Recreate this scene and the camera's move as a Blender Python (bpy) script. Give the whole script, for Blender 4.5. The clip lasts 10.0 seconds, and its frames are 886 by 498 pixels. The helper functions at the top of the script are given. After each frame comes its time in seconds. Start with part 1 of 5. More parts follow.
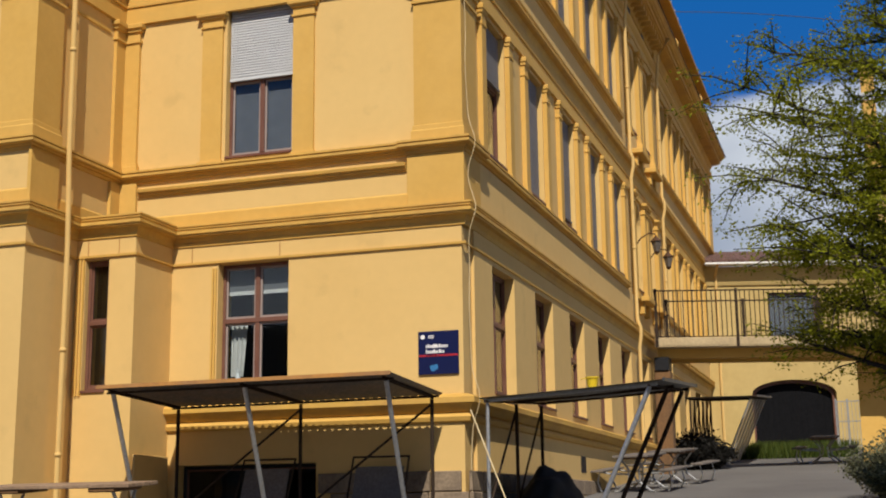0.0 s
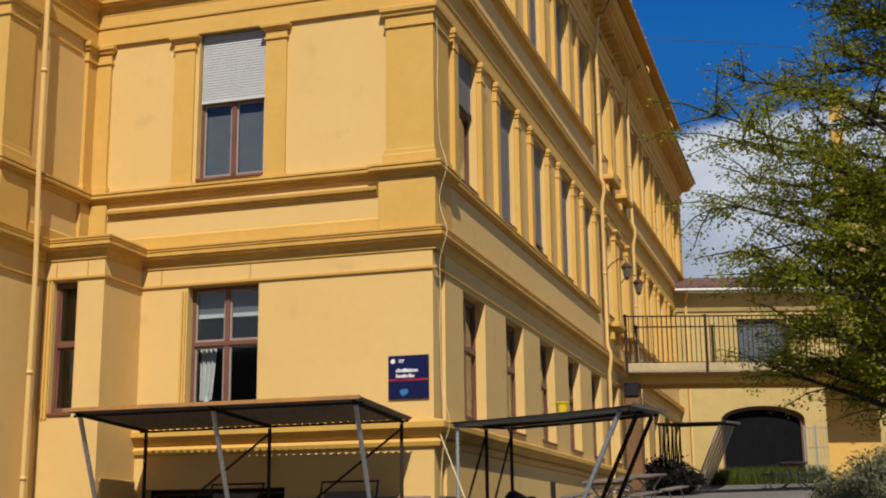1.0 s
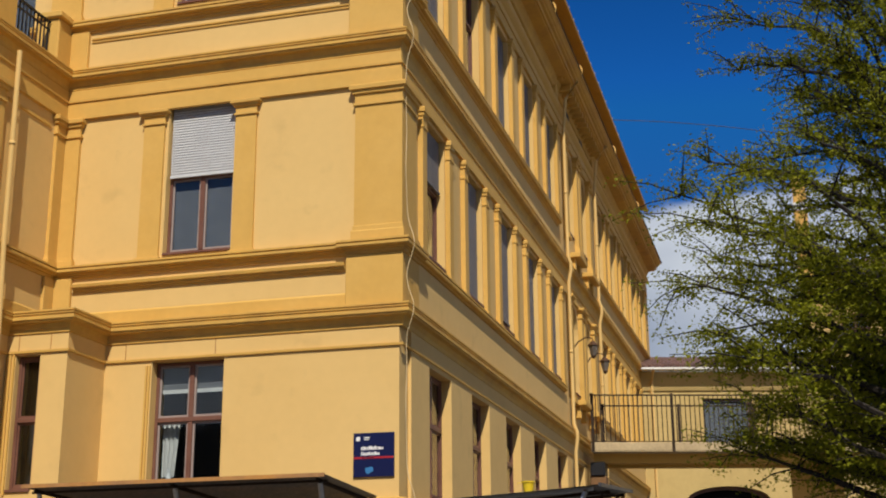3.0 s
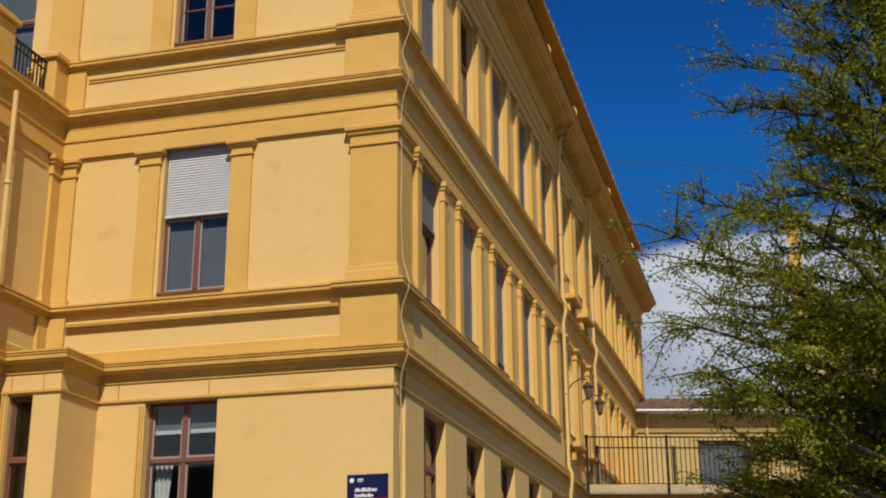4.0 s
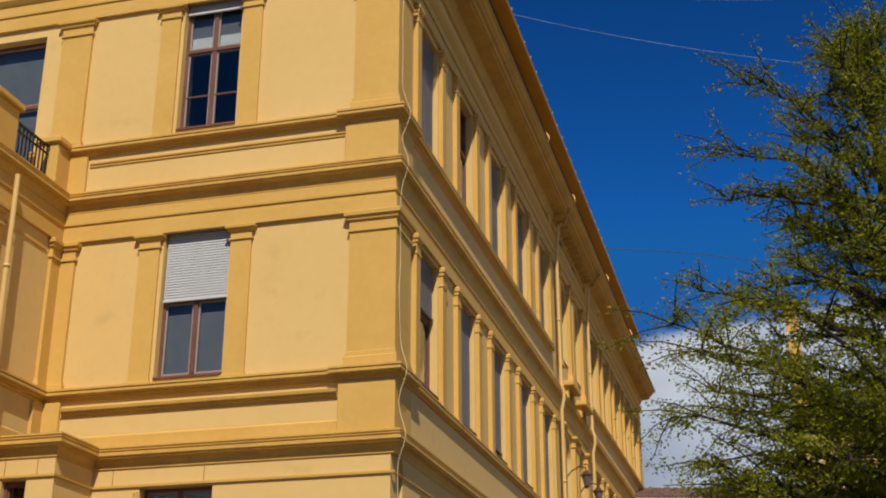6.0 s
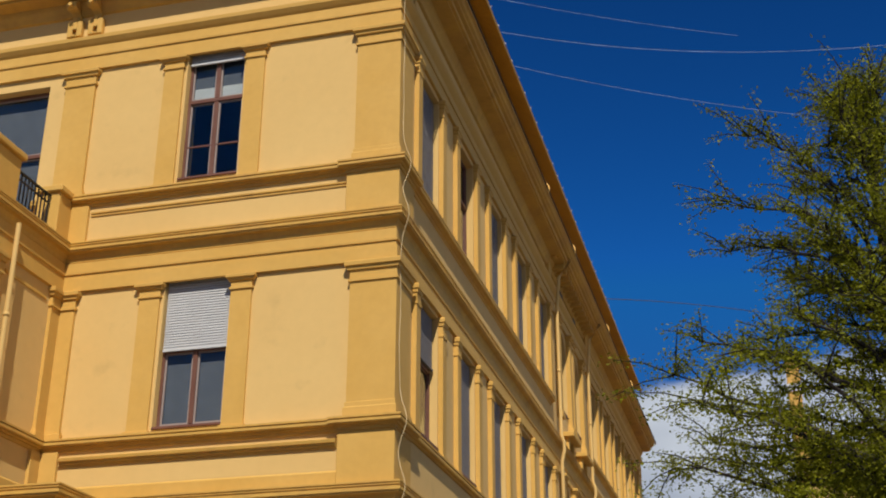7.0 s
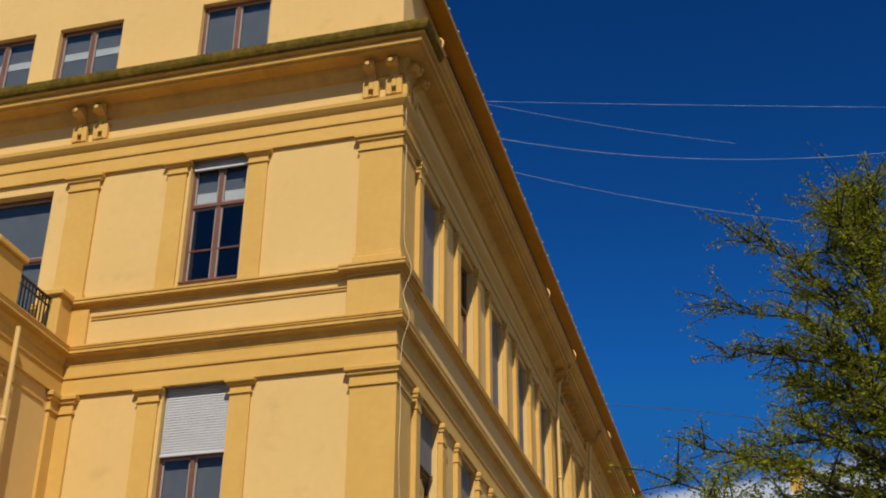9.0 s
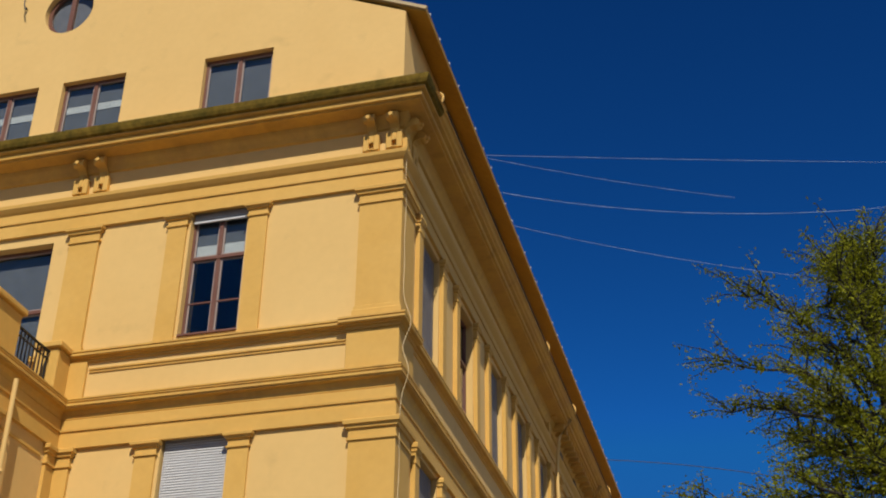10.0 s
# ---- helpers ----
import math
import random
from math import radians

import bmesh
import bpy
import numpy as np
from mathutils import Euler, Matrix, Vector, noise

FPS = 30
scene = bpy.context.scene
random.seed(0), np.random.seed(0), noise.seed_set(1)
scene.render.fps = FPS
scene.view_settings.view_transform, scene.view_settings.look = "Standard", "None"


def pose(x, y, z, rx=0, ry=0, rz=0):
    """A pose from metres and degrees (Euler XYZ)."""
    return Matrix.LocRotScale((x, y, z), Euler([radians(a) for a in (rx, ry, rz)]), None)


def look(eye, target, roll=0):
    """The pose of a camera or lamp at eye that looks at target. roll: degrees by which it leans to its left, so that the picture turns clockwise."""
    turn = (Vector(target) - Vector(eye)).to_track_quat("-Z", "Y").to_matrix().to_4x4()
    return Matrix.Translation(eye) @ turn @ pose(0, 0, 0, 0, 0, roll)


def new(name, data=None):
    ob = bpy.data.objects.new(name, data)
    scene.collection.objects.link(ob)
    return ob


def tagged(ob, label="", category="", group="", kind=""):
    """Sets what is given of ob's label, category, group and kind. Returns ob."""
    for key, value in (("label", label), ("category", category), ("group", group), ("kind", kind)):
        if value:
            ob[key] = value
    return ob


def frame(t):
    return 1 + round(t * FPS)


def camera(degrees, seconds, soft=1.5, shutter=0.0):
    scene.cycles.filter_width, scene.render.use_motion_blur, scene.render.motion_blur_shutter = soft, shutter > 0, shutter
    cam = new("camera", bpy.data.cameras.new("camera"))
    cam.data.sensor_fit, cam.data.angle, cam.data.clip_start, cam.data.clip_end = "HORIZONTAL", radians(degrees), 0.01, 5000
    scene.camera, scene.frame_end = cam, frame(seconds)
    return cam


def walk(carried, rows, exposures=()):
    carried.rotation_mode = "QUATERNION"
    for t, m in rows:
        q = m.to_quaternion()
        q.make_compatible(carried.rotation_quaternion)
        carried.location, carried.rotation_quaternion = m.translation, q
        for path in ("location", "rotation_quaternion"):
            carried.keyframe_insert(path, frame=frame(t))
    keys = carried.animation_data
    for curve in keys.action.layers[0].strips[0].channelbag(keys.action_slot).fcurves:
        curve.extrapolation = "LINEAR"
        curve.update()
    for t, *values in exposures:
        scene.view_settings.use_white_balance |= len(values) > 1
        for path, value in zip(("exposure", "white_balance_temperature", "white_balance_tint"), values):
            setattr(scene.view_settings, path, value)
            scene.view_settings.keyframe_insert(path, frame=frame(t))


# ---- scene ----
LENS = 38.1
cam = camera(LENS, 10.0, soft=2.0)
EYE = (5.655, -17.92, 1.6)
# seconds, yaw to the left of +y, pitch up, roll: degrees
ROWS = [
    (0.0, 18.37, 11.59, -0.76), (0.5, 17.65, 12.08, -0.69), (1.0, 17.03, 12.66, -0.63), (1.5, 16.52, 13.36, -0.58),
    (2.0, 16.09, 14.19, -0.55), (2.5, 15.74, 15.14, -0.49), (4.0, 15.23, 17.89, -0.37), (4.5, 15.17, 18.82, -0.29),
    (5.0, 15.14, 19.77, -0.21), (5.5, 15.14, 20.72, -0.12), (7.0, 15.16, 23.95, 0.14), (7.5, 15.18, 25.18, 0.22),
    (8.0, 15.20, 26.34, 0.27), (8.5, 15.20, 27.46, 0.32), (9.0, 15.20, 28.63, 0.38), (9.5, 15.20, 29.84, 0.46),
    (10.0, 15.20, 31.01, 0.55),
]


def aim(yaw, pitch):
    a, b = radians(yaw), radians(pitch)
    return Vector(EYE) + Vector((-math.sin(a) * math.cos(b), math.cos(a) * math.cos(b), math.sin(b))) * 10


walk(cam, [(t, look(EYE, aim(yaw, pitch), roll)) for t, yaw, pitch, roll in ROWS],
     [(0.0, 0.05), (2.0, 0.0), (4.0, -0.05), (5.0, -0.08), (7.5, -0.08), (10.0, -0.04)])

# ---- light ----
SUN_ELEVATION, SUN_TURN = 48.0, 19.0          # turn: from -y towards +x
to_sun = Vector((math.sin(radians(SUN_TURN)) * math.cos(radians(SUN_ELEVATION)),
                 -math.cos(radians(SUN_TURN)) * math.cos(radians(SUN_ELEVATION)), math.sin(radians(SUN_ELEVATION))))
sun = new("sun", bpy.data.lights.new("sun", "SUN"))
sun.data.energy, sun.data.angle, sun.data.color = 4.95, radians(0.55), (1.0, 0.93, 0.82)
sun.matrix_world = look((20, -40, 60), Vector((20, -40, 60)) - to_sun)

world = bpy.data.worlds.new("world")
scene.world = world
world.use_nodes = True
wn, wl = world.node_tree.nodes, world.node_tree.links
wn.clear()
w_out = wn.new("ShaderNodeOutputWorld")
w_bg = wn.new("ShaderNodeBackground")
w_sky = wn.new("ShaderNodeTexSky")
w_sky.sky_type, w_sky.sun_disc = "NISHITA", False
w_sky.sun_elevation, w_sky.sun_rotation = radians(SUN_ELEVATION), radians(180 - SUN_TURN)
w_sky.air_density, w_sky.dust_density, w_sky.ozone_density = 1.0, 0.2, 3.0
w_norm = wn.new("ShaderNodeVectorMath")
w_norm.operation = "SCALE"
w_norm.inputs[3].default_value = 0.36
wl.new(w_sky.outputs[0], w_norm.inputs[0])
w_gamma = wn.new("ShaderNodeGamma")                     # a deep, clear spring sky
w_gamma.inputs[1].default_value = 2.1
wl.new(w_norm.outputs[0], w_gamma.inputs[0])
w_tint = wn.new("ShaderNodeMix")
w_tint.data_type, w_tint.blend_type = "RGBA", "MULTIPLY"
w_tint.inputs[0].default_value = 1.0
w_tint.inputs[7].default_value = (0.44, 1.86, 2.1, 1)
wl.new(w_gamma.outputs[0], w_tint.inputs[6])
# a bank of cloud low over the horizon, with torn edges
w_co = wn.new("ShaderNodeTexCoord")
w_sep = wn.new("ShaderNodeSeparateXYZ")
wl.new(w_co.outputs["Generated"], w_sep.inputs[0])
w_map = wn.new("ShaderNodeMapping")
w_map.inputs["Scale"].default_value = (3.0, 3.0, 7.0)
wl.new(w_co.outputs["Generated"], w_map.inputs[0])
w_noise = wn.new("ShaderNodeTexNoise")
w_noise.inputs["Scale"].default_value, w_noise.inputs["Detail"].default_value, w_noise.inputs["Roughness"].default_value = 2.4, 7.0, 0.55
wl.new(w_map.outputs[0], w_noise.inputs["Vector"])
w_h = wn.new("ShaderNodeMath")
w_h.operation = "MULTIPLY_ADD"
w_h.inputs[1].default_value, w_h.inputs[2].default_value = 0.06, 0.282
wl.new(w_noise.outputs[0], w_h.inputs[0])
w_rise = wn.new("ShaderNodeMath")                       # the bank climbs towards the east
w_rise.operation = "MULTIPLY_ADD"
w_rise.inputs[1].default_value = 0.13
wl.new(w_sep.outputs[0], w_rise.inputs[0])
wl.new(w_h.outputs[0], w_rise.inputs[2])
w_sub = wn.new("ShaderNodeMath")
w_sub.operation = "SUBTRACT"
wl.new(w_rise.outputs[0], w_sub.inputs[0])
wl.new(w_sep.outputs[2], w_sub.inputs[1])
w_ramp = wn.new("ShaderNodeMapRange")
w_ramp.interpolation_type = "SMOOTHSTEP"
w_ramp.inputs[1].default_value, w_ramp.inputs[2].default_value = -0.003, 0.011
wl.new(w_sub.outputs[0], w_ramp.inputs[0])
w_cn = wn.new("ShaderNodeTexNoise")
w_cn.inputs["Scale"].default_value, w_cn.inputs["Detail"].default_value = 2.2, 3.0
wl.new(w_map.outputs[0], w_cn.inputs["Vector"])
w_cr = wn.new("ShaderNodeValToRGB")
w_cr.color_ramp.elements[0].position, w_cr.color_ramp.elements[0].color = 0.35, (3.6, 4.2, 5.4, 1)
w_cr.color_ramp.elements[1].position, w_cr.color_ramp.elements[1].color = 0.66, (6.3, 6.8, 7.6, 1)
wl.new(w_cn.outputs[0], w_cr.inputs[0])
w_mix = wn.new("ShaderNodeMix")
w_mix.data_type = "RGBA"
wl.new(w_ramp.outputs[0], w_mix.inputs[0])
w_cap = wn.new("ShaderNodeVectorMath")
w_cap.operation = "MINIMUM"
w_cap.inputs[1].default_value = (0.5, 1.32, 4.5)
wl.new(w_tint.outputs[2], w_cap.inputs[0])
wl.new(w_cap.outputs[0], w_mix.inputs[6])
wl.new(w_cr.outputs[0], w_mix.inputs[7])
wl.new(w_mix.outputs[2], w_bg.inputs[0])
w_bg.inputs[1].default_value = 0.088
wl.new(w_bg.outputs[0], w_out.inputs[0])


# ---- materials ----
def material(name, colour, rough=0.7, metal=0.0, grain=18.0, vary=0.12, bump=0.15, stain=0.0, stain_scale=0.5, spec=0.4, tint=None, per_object=0.0, smudge=0.0):
    """A surface with grain, broad patches, stains and fine relief, at real-world size."""
    m = bpy.data.materials.new(name)
    m.use_nodes = True
    n, l = m.node_tree.nodes, m.node_tree.links
    b = n["Principled BSDF"]
    b.inputs["Roughness"].default_value, b.inputs["Metallic"].default_value = rough, metal
    b.inputs["Specular IOR Level"].default_value = spec
    co = n.new("ShaderNodeNewGeometry")
    fine = n.new("ShaderNodeTexNoise")
    fine.inputs["Scale"].default_value, fine.inputs["Detail"].default_value = grain, 5.0
    broad = n.new("ShaderNodeTexNoise")
    broad.inputs["Scale"].default_value, broad.inputs["Detail"].default_value = stain_scale, 6.0
    broad.inputs["Roughness"].default_value = 0.62
    l.new(co.outputs["Position"], fine.inputs["Vector"])
    l.new(co.outputs["Position"], broad.inputs["Vector"])
    ramp = n.new("ShaderNodeMapRange")
    ramp.inputs[1].default_value, ramp.inputs[2].default_value = 0.25, 0.75
    ramp.inputs[3].default_value, ramp.inputs[4].default_value = 1 - vary, 1 + vary
    l.new(fine.outputs[0], ramp.inputs[0])
    wide = n.new("ShaderNodeMapRange")
    wide.inputs[1].default_value, wide.inputs[2].default_value = 0.35, 0.7
    l.new(broad.outputs[0], wide.inputs[0])
    mix = n.new("ShaderNodeMix")
    mix.data_type = "RGBA"
    mix.inputs[6].default_value = (*colour, 1)
    other = tint if tint else tuple(c * (1 - stain) for c in colour)
    mix.inputs[7].default_value = (*other, 1)
    l.new(wide.outputs[0], mix.inputs[0])
    mul = n.new("ShaderNodeVectorMath")
    mul.operation = "SCALE"
    surface = mix.outputs[2]
    if smudge:                                            # sparse dull marks and old mended patches
        spot = n.new("ShaderNodeTexNoise")
        spot.inputs["Scale"].default_value, spot.inputs["Detail"].default_value = 1.7, 7.0
        l.new(co.outputs["Position"], spot.inputs["Vector"])
        edge = n.new("ShaderNodeMapRange")
        edge.inputs[1].default_value, edge.inputs[2].default_value = 0.6, 0.72
        edge.inputs[3].default_value, edge.inputs[4].default_value = 1.0, 1.0 - smudge
        l.new(spot.outputs[0], edge.inputs[0])
        dull = n.new("ShaderNodeVectorMath")
        dull.operation = "SCALE"
        l.new(surface, dull.inputs[0])
        l.new(edge.outputs[0], dull.inputs[3])
        surface = dull.outputs[0]
    l.new(surface, mul.inputs[0])
    if per_object:
        info = n.new("ShaderNodeObjectInfo")
        rnd = n.new("ShaderNodeMath")
        rnd.operation = "MULTIPLY_ADD"
        rnd.inputs[1].default_value, rnd.inputs[2].default_value = 2 * per_object, -per_object
        l.new(info.outputs["Random"], rnd.inputs[0])
        add = n.new("ShaderNodeMath")
        l.new(rnd.outputs[0], add.inputs[0])
        l.new(ramp.outputs[0], add.inputs[1])
        l.new(add.outputs[0], mul.inputs[3])
    else:
        l.new(ramp.outputs[0], mul.inputs[3])
    l.new(mul.outputs[0], b.inputs["Base Color"])
    if bump:
        bp = n.new("ShaderNodeBump")
        bp.inputs["Strength"].default_value, bp.inputs["Distance"].default_value = bump, 0.02
        l.new(fine.outputs[0], bp.inputs["Height"])
        l.new(bp.outputs[0], b.inputs["Normal"])
    return m


def glass_material(name, tint=(0.75, 0.8, 0.82)):
    m = bpy.data.materials.new(name)
    m.use_nodes = True
    n, l = m.node_tree.nodes, m.node_tree.links
    n.clear()
    out = n.new("ShaderNodeOutputMaterial")
    clear = n.new("ShaderNodeBsdfTransparent")
    clear.inputs[0].default_value = (*tint, 1)
    gloss = n.new("ShaderNodeBsdfGlossy")
    gloss.inputs["Roughness"].default_value = 0.03
    lw = n.new("ShaderNodeLayerWeight")
    lw.inputs[0].default_value = 0.5
    power = n.new("ShaderNodeMath")
    power.operation = "POWER"
    power.inputs[1].default_value = 4.0
    l.new(lw.outputs["Facing"], power.inputs[0])
    fr = n.new("ShaderNodeMath")
    fr.operation = "MULTIPLY_ADD"
    fr.inputs[1].default_value, fr.inputs[2].default_value = 0.9, 0.045
    l.new(power.outputs[0], fr.inputs[0])
    noise_ = n.new("ShaderNodeTexNoise")
    noise_.inputs["Scale"].default_value = 1.3
    bp = n.new("ShaderNodeBump")
    bp.inputs["Strength"].default_value, bp.inputs["Distance"].default_value = 0.08, 0.05
    l.new(noise_.outputs[0], bp.inputs["Height"])
    l.new(bp.outputs[0], gloss.inputs["Normal"])
    mix = n.new("ShaderNodeMixShader")
    l.new(fr.outputs[0], mix.inputs[0])
    l.new(clear.outputs[0], mix.inputs[1])
    l.new(gloss.outputs[0], mix.inputs[2])
    l.new(mix.outputs[0], out.inputs[0])
    return m


M_WALL = material("wall_render", (0.661, 0.439, 0.157), 0.85, grain=6, vary=0.025, bump=0.05, tint=(0.618, 0.400, 0.135), stain_scale=0.35, smudge=0.1)
M_WALL_REAR = material("rear_wall_render", (0.505, 0.365, 0.139), 0.85, grain=6, vary=0.04, bump=0.06, tint=(0.418, 0.296, 0.104), stain_scale=0.5)
M_TRIM = material("trim_paint", (0.600, 0.357, 0.083), 0.75, grain=9, vary=0.035, bump=0.06, tint=(0.557, 0.318, 0.061), stain_scale=0.6)
M_CORNICE = material("cornice_paint", (0.600, 0.352, 0.066), 0.75, grain=9, vary=0.06, bump=0.1, smudge=0.15, tint=(0.487, 0.278, 0.065), stain_scale=1.3)
M_STONE = material("base_stone", (0.27, 0.2, 0.13), 0.9, grain=22, vary=0.25, bump=0.5, tint=(0.17, 0.125, 0.085), stain_scale=2.0, per_object=0.12)
M_FRAME = material("window_wood", (0.165, 0.074, 0.047), 0.5, grain=30, vary=0.15, bump=0.05, tint=(0.12, 0.045, 0.027), stain_scale=2)
# paler than the frames: sunlight on the sash edges put into the colour
M_SASH = material("sash_sunlit_edge", (0.3, 0.235, 0.205), 0.5, grain=20, vary=0.1, bump=0.05)
M_MOSS = material("mossy_flashing", (0.18, 0.115, 0.018), 0.9, spec=0.1, grain=9, vary=0.4, bump=0.2, tint=(0.1, 0.075, 0.012), stain_scale=2.5)
M_GLASS = glass_material("window_glass")
# near-black colour stands in for the lack of light in the rooms
M_ROOM = material("painted_dark_room", (0.018, 0.018, 0.02), 0.9, grain=3, vary=0.3, bump=0)
M_BLIND = material("blind_slat", (0.53, 0.53, 0.52), 0.5, grain=6, vary=0.06, bump=0, per_object=0.05)
M_BLIND_DARK = material("blind_grey", (0.215, 0.2, 0.195), 0.75, spec=0.15, grain=6, vary=0.08, bump=0, per_object=0.05)
# flat grey that stands in for cloud reflected in panes, also for drawn blinds
M_VEIL = material("pane_sheet", (0.15, 0.15, 0.155), 0.9, grain=5, vary=0.15, bump=0.05, tint=(0.14, 0.14, 0.15), stain_scale=1.0)
M_MAROON = material("red_brown_curtain", (0.31, 0.125, 0.09), 0.85, grain=7, vary=0.15, bump=0.1, tint=(0.17, 0.06, 0.045), stain_scale=1.5)
M_CURTAIN = material("curtain", (0.66, 0.64, 0.6), 0.9, grain=8, vary=0.1, bump=0.1)
M_CERAMIC = material("white_ceramic", (0.8, 0.8, 0.78), 0.25, grain=10, vary=0.04, bump=0)
M_PIPE = material("pipe_paint", (0.592, 0.357, 0.087), 0.5, grain=12, vary=0.06, bump=0.05)
M_METAL = material("galvanised_steel", (0.42, 0.42, 0.41), 0.45, metal=0.8, grain=25, vary=0.2, bump=0.05)
M_RUST = material("rusty_steel", (0.036, 0.024, 0.016), 0.85, metal=0.0, spec=0.12, grain=25, vary=0.3, bump=0.1)
M_IRON = material("black_iron", (0.02, 0.02, 0.022), 0.5, metal=0.4, grain=20, vary=0.2, bump=0.05)
M_BRONZE = material("dark_bronze", (0.085, 0.042, 0.018), 0.55, metal=0.2, grain=20, vary=0.25, bump=0.05)
M_SHEET = material("roof_sheet", (0.12, 0.115, 0.11), 0.55, grain=12, vary=0.3, bump=0.1, tint=(0.2, 0.14, 0.1), stain_scale=1.5)
M_TARP = material("dark_tarpaulin", (0.045, 0.047, 0.05), 0.45, grain=7, vary=0.3, bump=0.3, tint=(0.09, 0.09, 0.09), stain_scale=2)
M_EDGE = material("weathered_timber", (0.42, 0.19, 0.04), 0.8, grain=14, vary=0.15, bump=0.2, tint=(0.24, 0.13, 0.06), stain_scale=1.2, per_object=0.1)
M_GREYWOOD = material("grey_timber", (0.15, 0.125, 0.1), 0.85, grain=26, vary=0.25, bump=0.25, tint=(0.12, 0.1, 0.085), stain_scale=1.5, per_object=0.12)
M_EAVE = material("eave_boards", (0.37, 0.205, 0.02), 0.7, grain=12, vary=0.1, bump=0.1, tint=(0.29, 0.155, 0.015), stain_scale=1.2)
M_BROWN = material("brown_timber", (0.2, 0.1, 0.035), 0.8, grain=18, vary=0.2, bump=0.2, tint=(0.13, 0.07, 0.03), stain_scale=1.4)
M_TABLE = material("brown_table_boards", (0.3, 0.2, 0.12), 0.8, grain=22, vary=0.2, bump=0.2, tint=(0.22, 0.14, 0.08), stain_scale=1.6, per_object=0.1)
M_CONCRETE = material("concrete", (0.47, 0.36, 0.2), 0.85, grain=14, vary=0.15, bump=0.2, tint=(0.4, 0.3, 0.165), stain_scale=0.9)
M_GROUND = material("asphalt", (0.14, 0.131, 0.119), 0.95, grain=45, vary=0.15, bump=0.25, tint=(0.095, 0.087, 0.08), stain_scale=0.35)
M_TILE = material("roof_tile", (0.19, 0.105, 0.085), 0.7, grain=16, vary=0.2, bump=0.2, tint=(0.12, 0.08, 0.07), stain_scale=1.1, per_object=0.15)
M_WHITE = material("white_paint", (0.75, 0.73, 0.68), 0.6, grain=12, vary=0.06, bump=0.05)
M_BLUE = material("sign_enamel", (0.006, 0.009, 0.052), 0.3, grain=6, vary=0.08, bump=0)
M_RED = material("sign_red", (0.34, 0.02, 0.028), 0.35, grain=6, vary=0.06, bump=0)
M_LIGHTBLUE = material("sign_pale_blue", (0.04, 0.17, 0.36), 0.35, grain=6, vary=0.06, bump=0)
M_YELLOW = material("yellow_plastic", (0.75, 0.52, 0.02), 0.4, grain=8, vary=0.06, bump=0)
M_CABLE = material("pale_cable", (0.62, 0.48, 0.26), 0.6, grain=20, vary=0.1, bump=0)
M_WIRE = material("overhead_wire", (0.05, 0.06, 0.085), 0.6, grain=5, vary=0.3, bump=0)
M_WIREPALE = material("aluminium_wire", (0.28, 0.4, 0.6), 0.5, grain=3, vary=0.4, bump=0)
M_TWIST = material("twisted_wire", (0.19, 0.28, 0.46), 0.6, grain=4, vary=0.5, bump=0)
M_BARK = material("bark", (0.034, 0.027, 0.02), 0.95, grain=25, vary=0.35, bump=0.6)
M_DOOR = material("dark_gate_boards", (0.007, 0.007, 0.008), 0.9, spec=0.08, grain=10, vary=0.3, bump=0.1, per_object=0.03)
# black of the mound that stands in for shade by the plinth
M_SHADE_MOUND = material("shade_mound_black", (0.012, 0.012, 0.013), 0.7, spec=0.12, grain=8, vary=0.2, bump=0)
M_LAMPGLASS = material("lantern_glass", (0.12, 0.1, 0.08), 0.2, grain=8, vary=0.2, bump=0)


def leaf_material(name, low, high):
    m = bpy.data.materials.new(name)
    m.use_nodes = True
    n, l = m.node_tree.nodes, m.node_tree.links
    b = n["Principled BSDF"]
    b.inputs["Roughness"].default_value = 0.55
    b.inputs["Specular IOR Level"].default_value = 0.12
    geo = n.new("ShaderNodeNewGeometry")
    ramp = n.new("ShaderNodeValToRGB")
    ramp.color_ramp.elements[0].color, ramp.color_ramp.elements[1].color = (*low, 1), (*high, 1)
    l.new(geo.outputs["Random Per Island"], ramp.inputs[0])
    l.new(ramp.outputs[0], b.inputs["Base Color"])
    out = n["Material Output"]
    tr = n.new("ShaderNodeBsdfTranslucent")
    l.new(ramp.outputs[0], tr.inputs[0])
    mix = n.new("ShaderNodeMixShader")
    mix.inputs[0].default_value = 0.36
    l.new(b.outputs[0], mix.inputs[1])
    l.new(tr.outputs[0], mix.inputs[2])
    l.new(mix.outputs[0], out.inputs[0])
    return m


M_LEAF = leaf_material("tree_leaf", (0.125, 0.14, 0.007), (0.285, 0.29, 0.013))
M_BUSH = leaf_material("bush_leaf", (0.09, 0.1, 0.05), (0.27, 0.27, 0.15))
M_DARKLEAF = leaf_material("dark_shrub_leaf", (0.012, 0.012, 0.01), (0.035, 0.032, 0.028))
M_GRASS = leaf_material("grass_blade", (0.035, 0.06, 0.012), (0.1, 0.125, 0.022))


# ---- building blocks ----
def ground_z(y):
    return 0.073 * (min(max(y, -18.0), 31.0) + 18.0)


def empty(name, x=0, y=0, z=0):
    ob = new(name)
    ob.empty_display_size = 0.2
    ob.matrix_world = pose(x, y, z)
    return ob


def to_mesh(name, bm, mat, smooth=False):
    me = bpy.data.meshes.new(name)
    bmesh.ops.recalc_face_normals(bm, faces=bm.faces)
    bm.to_mesh(me)
    bm.free()
    me.materials.append(mat)
    if smooth:
        for p in me.polygons:
            p.use_smooth = True
    return me


